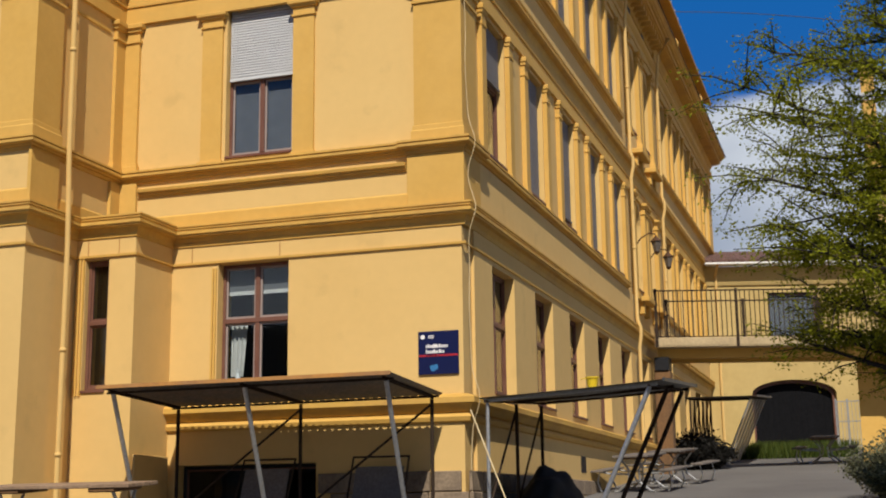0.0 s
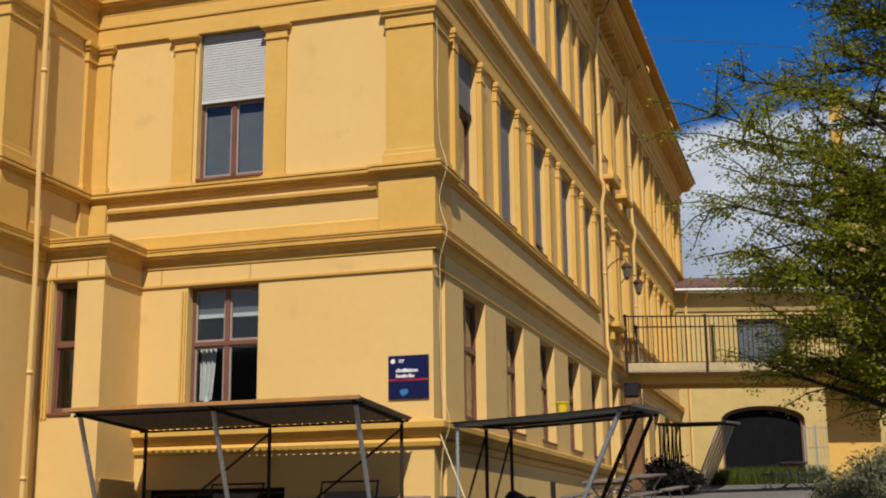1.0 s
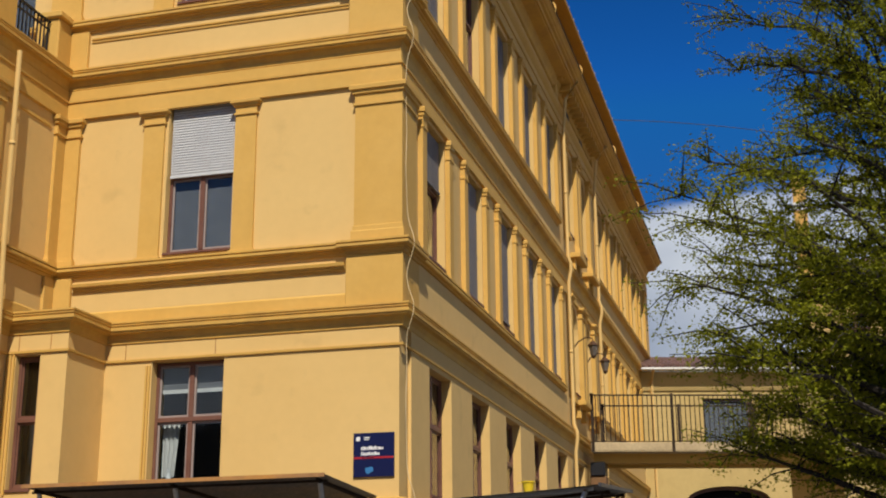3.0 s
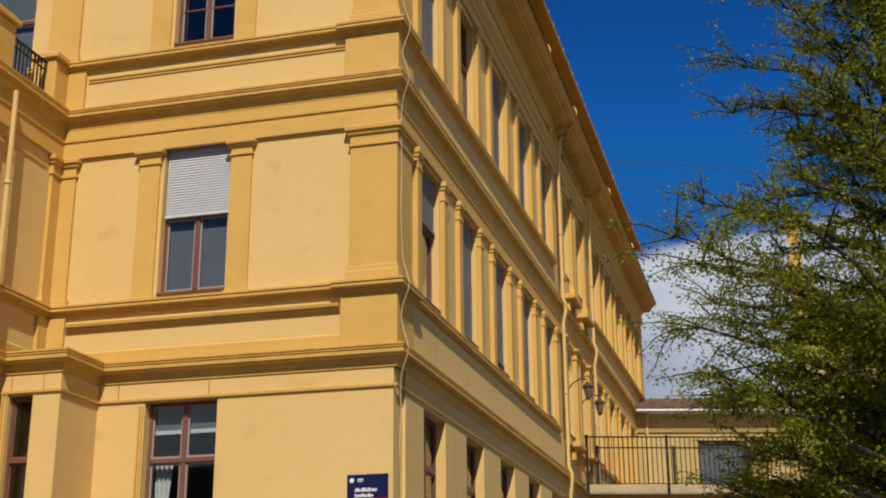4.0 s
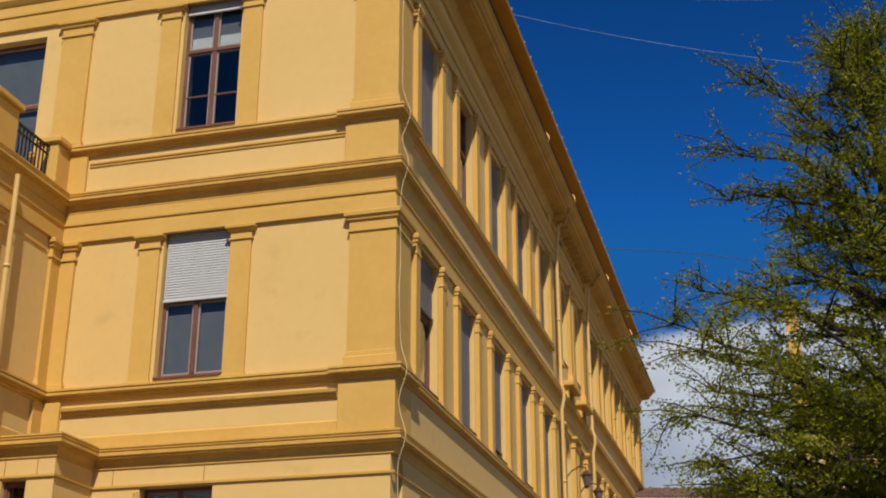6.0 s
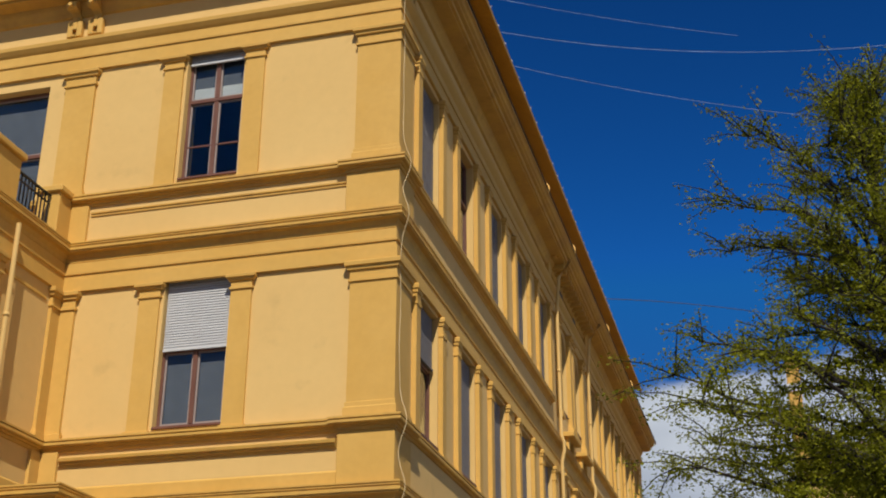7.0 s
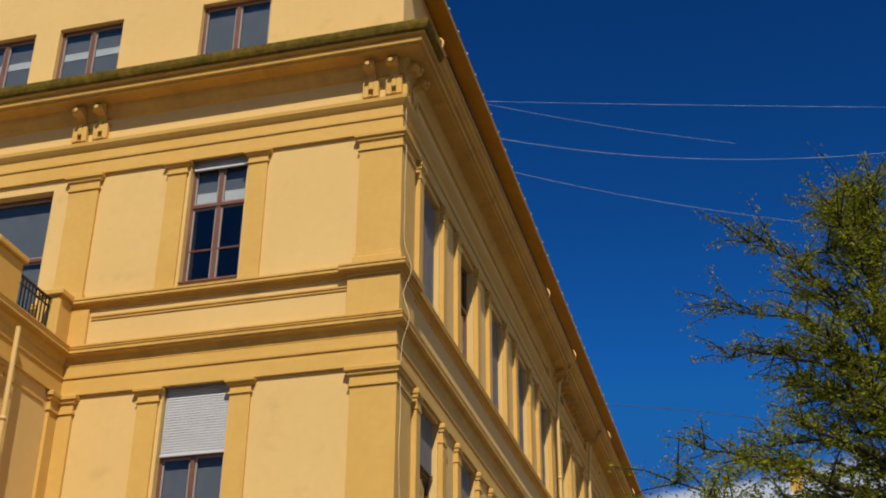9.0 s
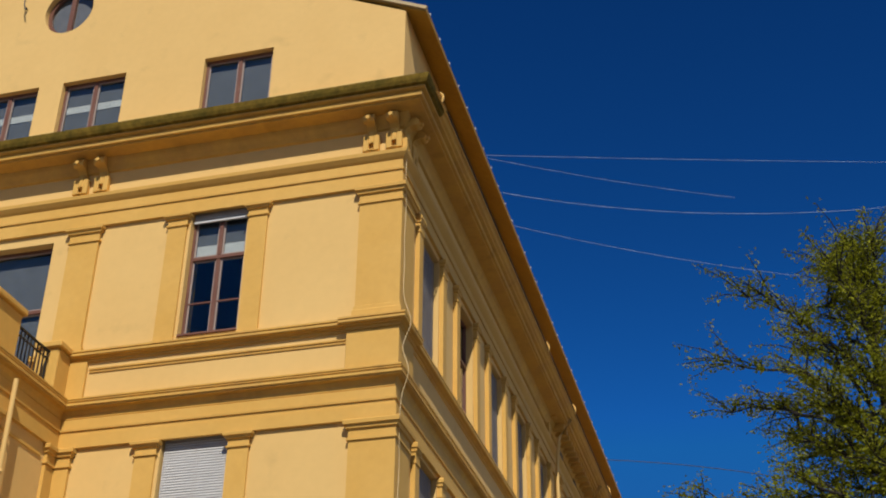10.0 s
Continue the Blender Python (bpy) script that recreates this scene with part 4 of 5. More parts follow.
# wall lanterns by the middle bay
def lantern(y, z):
    t = tagged(empty("wall_lantern"), "dark bronze wall lantern on a curved bracket", "lamp", "wall lanterns")
    bm = bmesh.new()
    tube(bm, [(0.0, 0, 0.1), (0.2, 0, 0.36), (0.42, 0, 0.48), (0.58, 0, 0.44), (0.6, 0, 0.36)], 0.018, 6)
    part("bracket", bm, M_BRONZE, t)
    for name, mat, r1, r2, dep, h in (("cap", M_BRONZE, 0.17, 0.04, 0.13, 0.3), ("glass", M_LAMPGLASS, 0.075, 0.14, 0.27, 0.1), ("foot", M_BRONZE, 0.03, 0.08, 0.07, -0.07)):
        bm = bmesh.new()
        bmesh.ops.create_cone(bm, cap_ends=True, segments=6, radius1=r1, radius2=r2, depth=dep, matrix=pose(0.6, 0, h))
        part(name, bm, mat, t)
    t.matrix_basis = pose(0, y, z)


lantern(15.0, 8.22)
lantern(17.0, 8.17)

# ---- the bridge ----
bridge = tagged(empty("footbridge", 3, 17, 5.6), "concrete footbridge with an iron railing from the first floor", "bridge")
BY0, BY1, BX0, BX1 = 15.9, 17.9, 0.3, 13.0
SKEW = 0.33                                             # the bridge leaves the house at a slant, skewed to fit the camera's view


def slanted(ob):
    for v in ob.data.vertices:
        v.co.y += SKEW * (v.co.x - BX0)
    return ob


slanted(part("deck", boxes((BX0, BX1, BY0, BY1, 5.8, 5.86), (BX0, BX1, BY0, BY0 + 0.14, 5.82, 6.05), (BX0, BX1, BY1 - 0.14, BY1, 5.82, 6.05), bevel=0.01), M_CONCRETE, bridge, "pale concrete deck edge"))
slanted(part("girder", boxes((BX0, BX1, BY0 + 0.42, BY0 + 0.7, 5.55, 5.8), (BX0, BX1, BY1 - 0.5, BY1 - 0.2, 5.55, 5.8)), M_TRIM, bridge, "ochre girder under the deck"))
# the shade on this post is put into its brown colour
part("support", boxes((0.2, 0.62, BY0 + 0.3, BY0 + 0.75, 2.2, 5.2), bevel=0.02), M_BROWN, bridge, "post beneath the deck, coloured brown to stand in for shade")
# black box added for the dark spot under the deck
part("post_top_box", boxes((0.22, 0.6, BY0 + 0.25, BY0 + 0.8, 5.2, 5.56), bevel=0.02), M_IRON, bridge, "small black box at the top of the post")
slanted(part("support", boxes((5.3, 6.7, BY0 + 1.7, BY1 + 0.3, 2.2, 5.8)), M_TRIM, bridge, "ochre pier beneath the deck"))
for y in (BY0 + 0.05, BY1 - 0.06):
    slanted(part("top_rail", boxes((BX0, BX1, y - 0.02, y + 0.02, 7.3, 7.335)), M_RUST, bridge))
    slanted(part("bottom_rail", boxes((BX0, BX1, y - 0.015, y + 0.015, 6.07, 6.09)), M_RUST, bridge))
    for k in range(6):
        x = BX0 + 0.06 + k * 2.04
        slanted(part("post", boxes((x - 0.035, x + 0.035, y - 0.09, y - 0.02, 5.8, 7.36)), M_RUST, bridge))
    if y > BY0 + 1:
        continue
    baluster = to_mesh("baluster", boxes((-0.012, 0.012, -0.012, 0.012, 6.09, 7.3)), M_RUST)
    for k in range(98):
        x = BX0 + 0.14 + k * 0.121
        b = new("baluster", baluster)
        b.parent = bridge
        b.matrix_parent_inverse = bridge.matrix_basis.inverted()
        b.matrix_basis = pose(x, y + SKEW * (x - BX0), 0)

# ---- the house behind, with a cart arch ----
back = tagged(empty("rear_house", 6, 33, 3.5), "low yellow rear wing with tiled roof and arched gateway", "building")
ARCH0, ARCH1, SPRING, CROWN = 1.5, 4.47, 5.7, 6.2
part("wall", wall_sheet("y", 30.0, 0.5, -0.3, 16.0, 3.0, 10.46, [(ARCH0, ARCH1, 3.0, CROWN), (2.25, 4.0, 7.3, 9.45), (8.0, 9.6, 7.3, 9.45)]), M_WALL_REAR, back, "pale yellow rendered wall")
bm = bmesh.new()
n = 16
cx, hw = (ARCH0 + ARCH1) / 2, (ARCH1 - ARCH0) / 2
pts = [(cx + hw * math.cos(math.pi * i / n), SPRING + (CROWN - SPRING) * math.sin(math.pi * i / n)) for i in range(n + 1)]
for p, q in zip(pts, pts[1:]):
    bm.faces.new([bm.verts.new((x, 30.0, z)) for x, z in (p, q, (q[0], CROWN + 0.001), (p[0], CROWN + 0.001))])
    bm.faces.new([bm.verts.new((x, y, z)) for (x, z), y in ((p, 30.0), (q, 30.0), (q, 30.5), (p, 30.5))])
part("arch_head", bm, M_WALL_REAR, back)
# brown strip puts the shade of the deep arch reveal into colour
bm = bmesh.new()
ring = [(ARCH1, 3.3), *pts, (ARCH0, 3.3)]
for p, q in zip(ring, ring[1:]):
    inner = [(cx + (x - cx) * 0.93, z - (0.11 if z > 4 else 0.0)) for x, z in (p, q)]
    bm.faces.new([bm.verts.new((x, 30.2, z)) for x, z in (p, q, inner[1], inner[0])])
    bm.faces.new([bm.verts.new((x, y, z)) for (x, z), y in ((inner[0], 30.2), (inner[1], 30.2), (inner[1], 30.35), (inner[0], 30.35))])
part("arch_reveal_strip", bm, M_FRAME, back, "brown strip inside the arch in place of its shaded reveal")
gate = new("gate")
gate.parent = back
gate.matrix_parent_inverse = back.matrix_basis.inverted()
for k in range(15):
    x = ARCH0 + 0.01 + k * 0.198
    part("board", boxes((x, x + 0.195, 30.35, 30.4, 3.3, CROWN)), M_DOOR, gate)
part("rail", boxes((ARCH0, ARCH1, 30.4, 30.45, 3.3, CROWN)), M_DOOR, gate)
for a, b in ((2.25, 4.0), (8.0, 9.6)):
    window(place("y", 30.0), a, b, 7.3, 9.45, 0.12, transom=1.0, mullion=False, parent=back, veil=1.0, dark=True)
part("eaves_board", boxes((-0.2, 16.2, 29.47, 30.0, 10.47, 10.5), (-0.2, 16.2, 29.42, 29.47, 10.46, 10.53)), M_WHITE, back, "white eaves board and gutter")
bm = bmesh.new()
sweep(bm, [(0.06, 30.0), (16.0, 30.0)], [(0, 9.72), (0.06, 9.74), (0.1, 9.86), (0, 9.9)])
part("string_course", bm, M_WALL_REAR, back)
bm = bmesh.new()
tube(bm, [(0.42, 29.45, 10.42), (0.42, 29.9, 10.1), (0.42, 29.92, 3.6)], 0.05, 8)
part("drainpipe", bm, M_WALL, back)
bm = bmesh.new()
v = [bm.verts.new(p) for p in ((-0.3, 29.42, 10.54), (16.3, 29.42, 10.54), (16.3, 34.0, 11.75), (-0.3, 34.0, 11.75))]
bm.faces.new(v)
v2 = [bm.verts.new((p.co.x, p.co.y, p.co.z - 0.08)) for p in v]
bm.faces.new(v2[::-1])
part("roof", bm, M_TILE, back, "brown tiled roof slope")
mesh = None
for r in range(7):
    for k in range(42):
        if mesh is None:
            bm = bmesh.new()
            bmesh.ops.create_cone(bm, cap_ends=True, segments=7, radius1=0.085, radius2=0.075, depth=0.7)
            mesh = to_mesh("roof_tile", bm, M_TILE)
        b = new("roof_tile", mesh)
        b.parent = back
        b.matrix_parent_inverse = back.matrix_basis.inverted()
        yy = 29.75 + r * 0.64
        b.matrix_basis = pose(-0.2 + k * 0.19, yy, 10.56 + (yy - 29.42) * 0.264, -75.2)

# the wing stands at a slant to the school, stretched to fit the camera's view
back.matrix_basis = pose(0.1, 30.0, 0, 0, 0, 16.5) @ Matrix.Diagonal((1.03, 1, 1, 1)) @ pose(-0.1, -30.0, 0) @ back.matrix_basis

# a taller yellow house far behind the tree
far = tagged(empty("far_house", 12, 50, 3.5), "tall yellow house behind the tree with a chimney", "building")
part("wall", wall_sheet("y", 46.0, 0.5, 6.6, 22.0, 3.5, 17.0, [(8.0 + 2.6 * i, 9.3 + 2.6 * i, z, z + 1.9) for i in range(5) for z in (6.0, 10.0, 13.8)]), M_WALL, far, "yellow rendered wall with windows")
part("wall", boxes((6.6, 7.1, 46.5, 58.0, 3.5, 17.0)), M_WALL, far)
for i in range(5):
    for z in (6.0, 10.0, 13.8):
        window(place("y", 46.0), 8.0 + 2.6 * i, 9.3 + 2.6 * i, z, z + 1.9, 0.15, transom=0.6, parent=far)
bm = bmesh.new()
v = [bm.verts.new(p) for p in ((6.2, 45.5, 16.9), (22.4, 45.5, 16.9), (22.4, 52.0, 20.0), (6.2, 52.0, 20.0), (6.2, 58.5, 16.9), (22.4, 58.5, 16.9))]
bm.faces.new((v[0], v[1], v[2], v[3]))
bm.faces.new((v[3], v[2], v[5], v[4]))
bm.faces.new((v[0], v[3], v[4]))
part("roof", bm, M_TILE, far)
part("chimney", boxes((6.25, 6.9, 46.4, 47.2, 16.5, 22.9), (6.18, 6.97, 46.33, 47.27, 22.9, 23.05), bevel=0.03), M_TRIM, far, "yellow chimney")
part("flashing", boxes((6.2, 6.95, 46.35, 47.25, 21.3, 21.7)), M_BLIND, far, "white band on the chimney")


# ---- shelters in the yard ----
def shelter(name, label, along, depth, count, origin, turn, back_h, front_h, sheet, corrugated, edge_mat, strut_mat, lean=0.62, brace=True, fall=0.0):
    """A lean-to shelter: upright posts behind, slanting struts in front, a thin roof. Local: x along, y from the back (0) to the front (-depth)."""
    t = tagged(empty(name), label, "shelter")
    m = pose(*origin, 0, 0, turn)

    def at(x, y, z):
        return m @ Vector((x, y, z + fall * x))
    roof_z = lambda y: back_h + (front_h - back_h) * (-y / depth)
    n = 72 if corrugated else 24
    bm = bmesh.new()
    rows = []
    for j in range(5):
        y = 0.12 - (depth + 0.3) * j / 4
        line = []
        for i in range(n + 1):
            x = -0.12 + (along + 0.24) * i / n
            sag = -0.06 * math.sin(math.pi * j / 4) * abs(math.sin(math.pi * x / along * (count - 1))) if not corrugated else 0.018 * math.cos(math.pi * i)
            line.append((x, y, roof_z(y) + 0.05 + sag))
        rows.append(line)
    top = [[bm.verts.new(at(*p)) for p in line] for line in rows]
    low = [[bm.verts.new(at(p[0], p[1], p[2] - 0.012)) for p in line] for line in rows]
    for a, b in zip(top, top[1:]):
        for i in range(n):
            bm.faces.new((a[i], a[i + 1], b[i + 1], b[i]))
    for a, b in zip(low, low[1:]):
        for i in range(n):
            bm.faces.new((a[i], b[i], b[i + 1], a[i + 1]))
    part("roof_sheet", bm, sheet, t)
    for y in (0.0, -depth):
        bm = bmesh.new()
        beam(bm, at(-0.1, y, roof_z(y) - 0.01), at(along + 0.1, y, roof_z(y) + 0.005), 0.03, 0.03)
        part("beam", bm, strut_mat, t)
    bm = bmesh.new()
    beam(bm, at(-0.14, -depth - 0.21, front_h + 0.06), at(along + 0.14, -depth - 0.21, front_h + 0.06), 0.03, 0.05)
    part("edge_board", bm, edge_mat, t)
    for i in range(count):
        x = along * i / (count - 1)
        bm = bmesh.new()
        bar(bm, at(x, 0, 0 - 0.1), at(x, 0, back_h - 0.03), 0.028)
        part("post", bm, M_METAL if i == 0 and not corrugated else strut_mat, t)
        bm = bmesh.new()
        bar(bm, at(x, -depth + lean, -0.15), at(x, -depth, front_h - 0.02), 0.034)
        part("strut", bm, M_METAL if i == 0 or corrugated else M_RUST, t, "slanting steel strut")
        bm = bmesh.new()
        beam(bm, at(x, 0.05, back_h), at(x, -depth - 0.1, front_h + 0.01), 0.035, 0.045)
        part("rafter", bm, M_METAL if i == 0 and not corrugated else strut_mat, t)
        if brace and i < count - 1:
            bm = bmesh.new()
            bar(bm, at(x, 0, 0.3), at(x + along / (count - 1), 0, back_h - 0.1), 0.018)
            part("brace", bm, strut_mat, t)
    return t


shelter("bike_shelter", "open yard shelter with corrugated roof and timber edge", 4.12, 1.78, 3, (-4.45, -0.46, 1.31), -0.5, 1.91, 2.0, M_SHEET, True, M_EDGE, M_RUST, lean=0.9)
shelter("yard_shelter", "open shelter with a dark sagging sheet roof", 3.1, 2.3, 3, (0.5, -0.5, 1.33), 90.0, 1.8, 1.93, M_TARP, False, M_TARP, M_RUST, lean=0.95, fall=0.06)
shelter("yard_shelter", "weathered open shelter with slanting struts by the wall", 5.0, 1.75, 6, (0.55, 20.3, 2.83), 90.0, 1.92, 1.9, M_SHEET, True, M_GREYWOOD, M_RUST, lean=0.9, fall=0.07)


def picnic_table(x, y, z, turn, length=1.75, tall=1.0, wood=None):
    t = tagged(empty("picnic_table"), "weathered brown wooden picnic table with steel legs and benches" if wood else "weathered grey wooden picnic table with steel legs and benches", "picnic table", "picnic tables in the yard")
    for k in range(4):
        part("plank", boxes((-length / 2, length / 2, -0.36 + k * 0.185, -0.36 + k * 0.185 + 0.175, 0.71, 0.75), bevel=0.006), wood or M_GREYWOOD, t)
    for s in (-1, 1):
        part("bench_seat", boxes((-length / 2, length / 2, s * 0.72 - 0.14, s * 0.72 + 0.14, 0.42, 0.46), bevel=0.008), wood or M_GREYWOOD, t)
    for sx in (-1, 1):
        part("batten", boxes((sx * (length / 2 - 0.42) - 0.2, sx * (length / 2 - 0.42) + 0.2, -0.34, 0.34, 0.665, 0.71), bevel=0.015), M_BROWN, t)
        xx = sx * (length / 2 - 0.28)
        for s in (-1, 1):
            bm = bmesh.new()
            tube(bm, [(xx, s * 0.3, 0.71), (xx, s * 0.1, 0.45), (xx, s * 0.12, 0.2), (xx, s * 0.34, 0.02), (xx, s * 0.42, 0.02)], 0.024, 7)
            part("leg", bm, M_METAL, t, "curved grey steel leg")
            bm = bmesh.new()
            tube(bm, [(xx, s * 0.1, 0.36), (xx, s * 0.5, 0.38), (xx, s * 0.72, 0.42), (xx, s * 0.78, 0.2), (xx, s * 0.7, 0.02)], 0.02, 7)
            part("bench_leg", bm, M_METAL, t)
    a = radians(turn)
    t.matrix_basis = pose(x, y, z, 0, 0, turn) @ pose(0, 0, 0, 4.2 * math.cos(a), -4.2 * math.sin(a), 0) @ Matrix.Diagonal((1, 1, tall, 1))
    return t


for x, y, turn in ((0.95, 9.2, 86.0), (1.25, 11.9, 84.0), (4.25, 21.0, 88.0)):
    picnic_table(x, y, ground_z(y) + 0.005, turn)
picnic_table(-4.58, -3.0, ground_z(-3.0) + 0.005, 0.0, 2.3, 1.25, M_TABLE)

# ---- things by the basement window ----
def garden_chair(x, y, z, turn, label):
    t = tagged(empty("garden_chair"), label, "chair", "folding chairs under the shelter")
    m = pose(x, y, z, 0, 0, turn)
    bm = bmesh.new()
    tube(bm, [m @ Vector(p) for p in ((-0.42, -0.1, 0.35), (-0.42, 0.28, 1.12), (0.42, 0.28, 1.12), (0.42, -0.1, 0.35))], 0.02, 6)
    part("back_frame", bm, M_RUST, t)
    for s in (-1, 1):
        for dy in (-0.3, 0.3):
            bm = bmesh.new()
            bar(bm, m @ Vector((s * 0.38, dy, -0.03)), m @ Vector((s * 0.38, -dy * 0.5, 0.5)), 0.018)
            part("leg", bm, M_RUST, t)
    bm = bmesh.new()
    v = [bm.verts.new(m @ Vector(p)) for p in ((-0.36, -0.02, 0.4), (0.36, -0.02, 0.4), (0.36, 0.2, 0.98), (-0.36, 0.2, 0.98), (-0.36, 0.0, 0.39), (0.36, 0.0, 0.39), (0.36, 0.22, 0.97), (-0.36, 0.22, 0.97))]
    for q in ((0, 1, 2, 3), (7, 6, 5, 4), (0, 4, 5, 1), (2, 6, 7, 3)):
        bm.faces.new([v[i] for i in q])
    part("backrest", bm, M_GREYWOOD, t, "grey fabric back")
    bm = bmesh.new()
    c = [m @ Vector(p) for p in ((-0.36, -0.4, 0.42), (0.36, -0.4, 0.42), (0.36, 0.0, 0.38), (-0.36, 0.0, 0.38))]
    vs = [bm.verts.new(p) for p in c] + [bm.verts.new(p - Vector((0, 0, 0.03))) for p in c]
    bm.faces.new(vs[:4])
    bm.faces.new(vs[4:][::-1])
    for i in range(4):
        bm.faces.new((vs[i], vs[(i + 1) % 4], vs[4 + (i + 1) % 4], vs[4 + i]))
    part("seat", bm, M_GREYWOOD, t)


garden_chair(-2.95, -0.62, 1.28, 0, "dark steel folding chair before the basement window")
garden_chair(-1.15, -0.62, 1.28, 4, "dark steel folding chair with a pale grey back")
# black mound added where the shelter's shade lies dark on the plinth
bm = bmesh.new()
bmesh.ops.create_icosphere(bm, subdivisions=4, radius=1.0)
for v in bm.verts:
    p = v.co.copy()
    rough = 1 + 0.16 * noise.noise(p * 2.3) + 0.05 * noise.noise(p * 6.0)
    z = max(p.z, -0.25)
    v.co = Vector((0.72 + 0.42 * p.x * rough, 2.2 + 1.35 * p.y * rough, 1.5 + 0.75 * z * rough))
tagged(part("shade_mound", bm, M_SHADE_MOUND, smooth=True), "black mound added against the plinth to stand in for shade", "pile")
panel = tagged(part("lean_board", boxes((-4.86, -4.82, -1.06, -0.1, 1.2, 2.5), bevel=0.005), M_WALL), "ochre painted board leaning in the porch corner", "board")

# yellow bucket hung on the shelter
bm = bmesh.new()
bmesh.ops.create_cone(bm, cap_ends=False, segments=20, radius1=0.085, radius2=0.125, depth=0.22, matrix=pose(0, 0, 0.11))
bmesh.ops.create_cone(bm, cap_ends=True, segments=20, radius1=0.085, radius2=0.085, depth=0.006, matrix=pose(0, 0, 0.003))
bmesh.ops.create_cone(bm, cap_ends=False, segments=20, radius1=0.14, radius2=0.14, depth=0.018, matrix=pose(0, 0, 0.215))
bucket = new("bucket")
tagged(bucket, "small yellow plastic bucket standing on the shelter roof", "bucket")
part("pail", bm, M_YELLOW, bucket)
bm = bmesh.new()
tube(bm, [(-0.13, 0, 0.2), (-0.2, 0, 0.21), (-0.22, 0.02, 0.18)], 0.008, 5)
part("handle", bm, M_YELLOW, bucket)
bucket.matrix_basis = pose(1.98, -0.35, 3.25) @ Matrix.Scale(0.72, 4)

# fence panels by the gateway
fence = tagged(empty("wire_fence", 5, 26, 3.3), "grey steel mesh fence panel beside the gateway", "fence")
for x in (4.5, 4.85, 5.35, 5.5, 6.3):
    part("post", boxes((x - 0.03, x + 0.03, 25.97, 26.03, 3.1, 5.05)), M_METAL, fence)
for z in (3.5, 4.3, 4.95):
    part("rail", boxes((4.5, 6.3, 25.985, 26.015, z, z + 0.03)), M_METAL, fence)
for k in range(16):
    x = 4.55 + k * 0.11
    part("wire", boxes((x - 0.008, x + 0.008, 25.992, 26.008, 3.3, 4.95)), M_METAL, fence)

# ---- overhead wires ----
def wire(name, a, b, c, reach, r, mat, label):
    """A hanging wire through three places, carried on past the third."""
    a, b, c = Vector(a), Vector(b), Vector(c)
    k = (b.x - a.x) / (c.x - a.x)
    bm = bmesh.new()
    pts = []
    for i in range(41):
        s = reach * i / 40
        low = (b.z - a.z - k * (c.z - a.z)) / (k * k - k)
        pts.append(a + (c - a) * s + Vector((0, 0, low * (s * s - s))))
    tube(bm, pts, r, 5)
    tagged(part(name, bm, mat), label, "wire", "overhead wires")


wire("overhead_wire", (0.28, 5.2, 18.34), (5.49, 6.0, 17.64), (8.84, 6.0, 17.22), 3.0, 0.0045, M_WIREPALE, "thin pale wire from the roof edge")
wire("overhead_wire", (0.28, 5.25, 18.32), (3.27, 6.0, 17.42), (5.65, 6.0, 16.84), 1.0, 0.004, M_WIREPALE, "thin pale wire from the roof edge")
wire("overhead_wire", (0.28, 6.75, 18.34), (6.08, 7.0, 16.93), (8.78, 7.0, 16.72), 3.0, 0.0055, M_WIREPALE, "thin pale wire from the roof edge")
wire("overhead_wire", (0.28, 8.2, 18.3), (3.72, 8.0, 16.89), (6.89, 8.0, 15.82), 1.6, 0.006, M_TWIST, "thin dark twisted wire from the roof edge")
wire("overhead_wire", (0.3, 23.1, 17.95), (2.13, 24.0, 17.84), (3.85, 24.0, 17.66), 4.0, 0.014, M_WIRE, "dark wire from the roof edge behind the tree")


for y in (5.2, 6.75, 8.2):
    bm = bmesh.new()
    bar(bm, (0.28, y, 18.08), (0.28, y, 18.36), 0.015)
    part("wire_hook", bm, M_IRON, school)

# ---- plants ----
def leaves(name, spots, size, mat, parent, spread, seed, flat=0.5, long=1.9):
    """Many small bent leaves, strewn round the spots (place, count)."""
    rng = np.random.default_rng(seed)
    total = sum(c for _, c in spots)
    base = np.concatenate([np.repeat(np.array([p]), c, axis=0) for p, c in spots])
    pos = base + rng.normal(0, 1, (total, 3)) * np.array([spread, spread, spread * flat])
    a = rng.normal(0, 1, (total, 3))
    a[:, 2] = a[:, 2] * 0.6 - 0.25
    a /= np.linalg.norm(a, axis=1)[:, None]
    b = np.cross(a, rng.normal(0, 1, (total, 3)))
    b /= np.linalg.norm(b, axis=1)[:, None]
    up = np.cross(a, b)
    s = (size * rng.uniform(0.6, 1.3, total))[:, None]
    v = np.empty((total, 5, 3))
    v[:, 0] = pos
    v[:, 1] = pos + a * s * 0.5 * long + b * s * 0.42 + up * s * 0.1
    v[:, 2] = pos + a * s * long
    v[:, 3] = pos + a * s * 0.5 * long - b * s * 0.42 + up * s * 0.1
    v[:, 4] = pos + a * s * 0.5 * long
    me = bpy.data.meshes.new(name)
    k = np.arange(total)[:, None] * 5
    faces = np.concatenate([k + np.array([[0, 1, 4]]), k + np.array([[1, 2, 4]]), k + np.array([[4, 2, 3]]), k + np.array([[0, 4, 3]])])
    me.from_pydata(v.reshape(-1, 3).tolist(), [], faces.tolist())
    me.materials.append(mat)
    ob = new(name, me)
    if parent:
        ob.parent = parent
        ob.matrix_parent_inverse = parent.matrix_basis.inverted()
    return ob


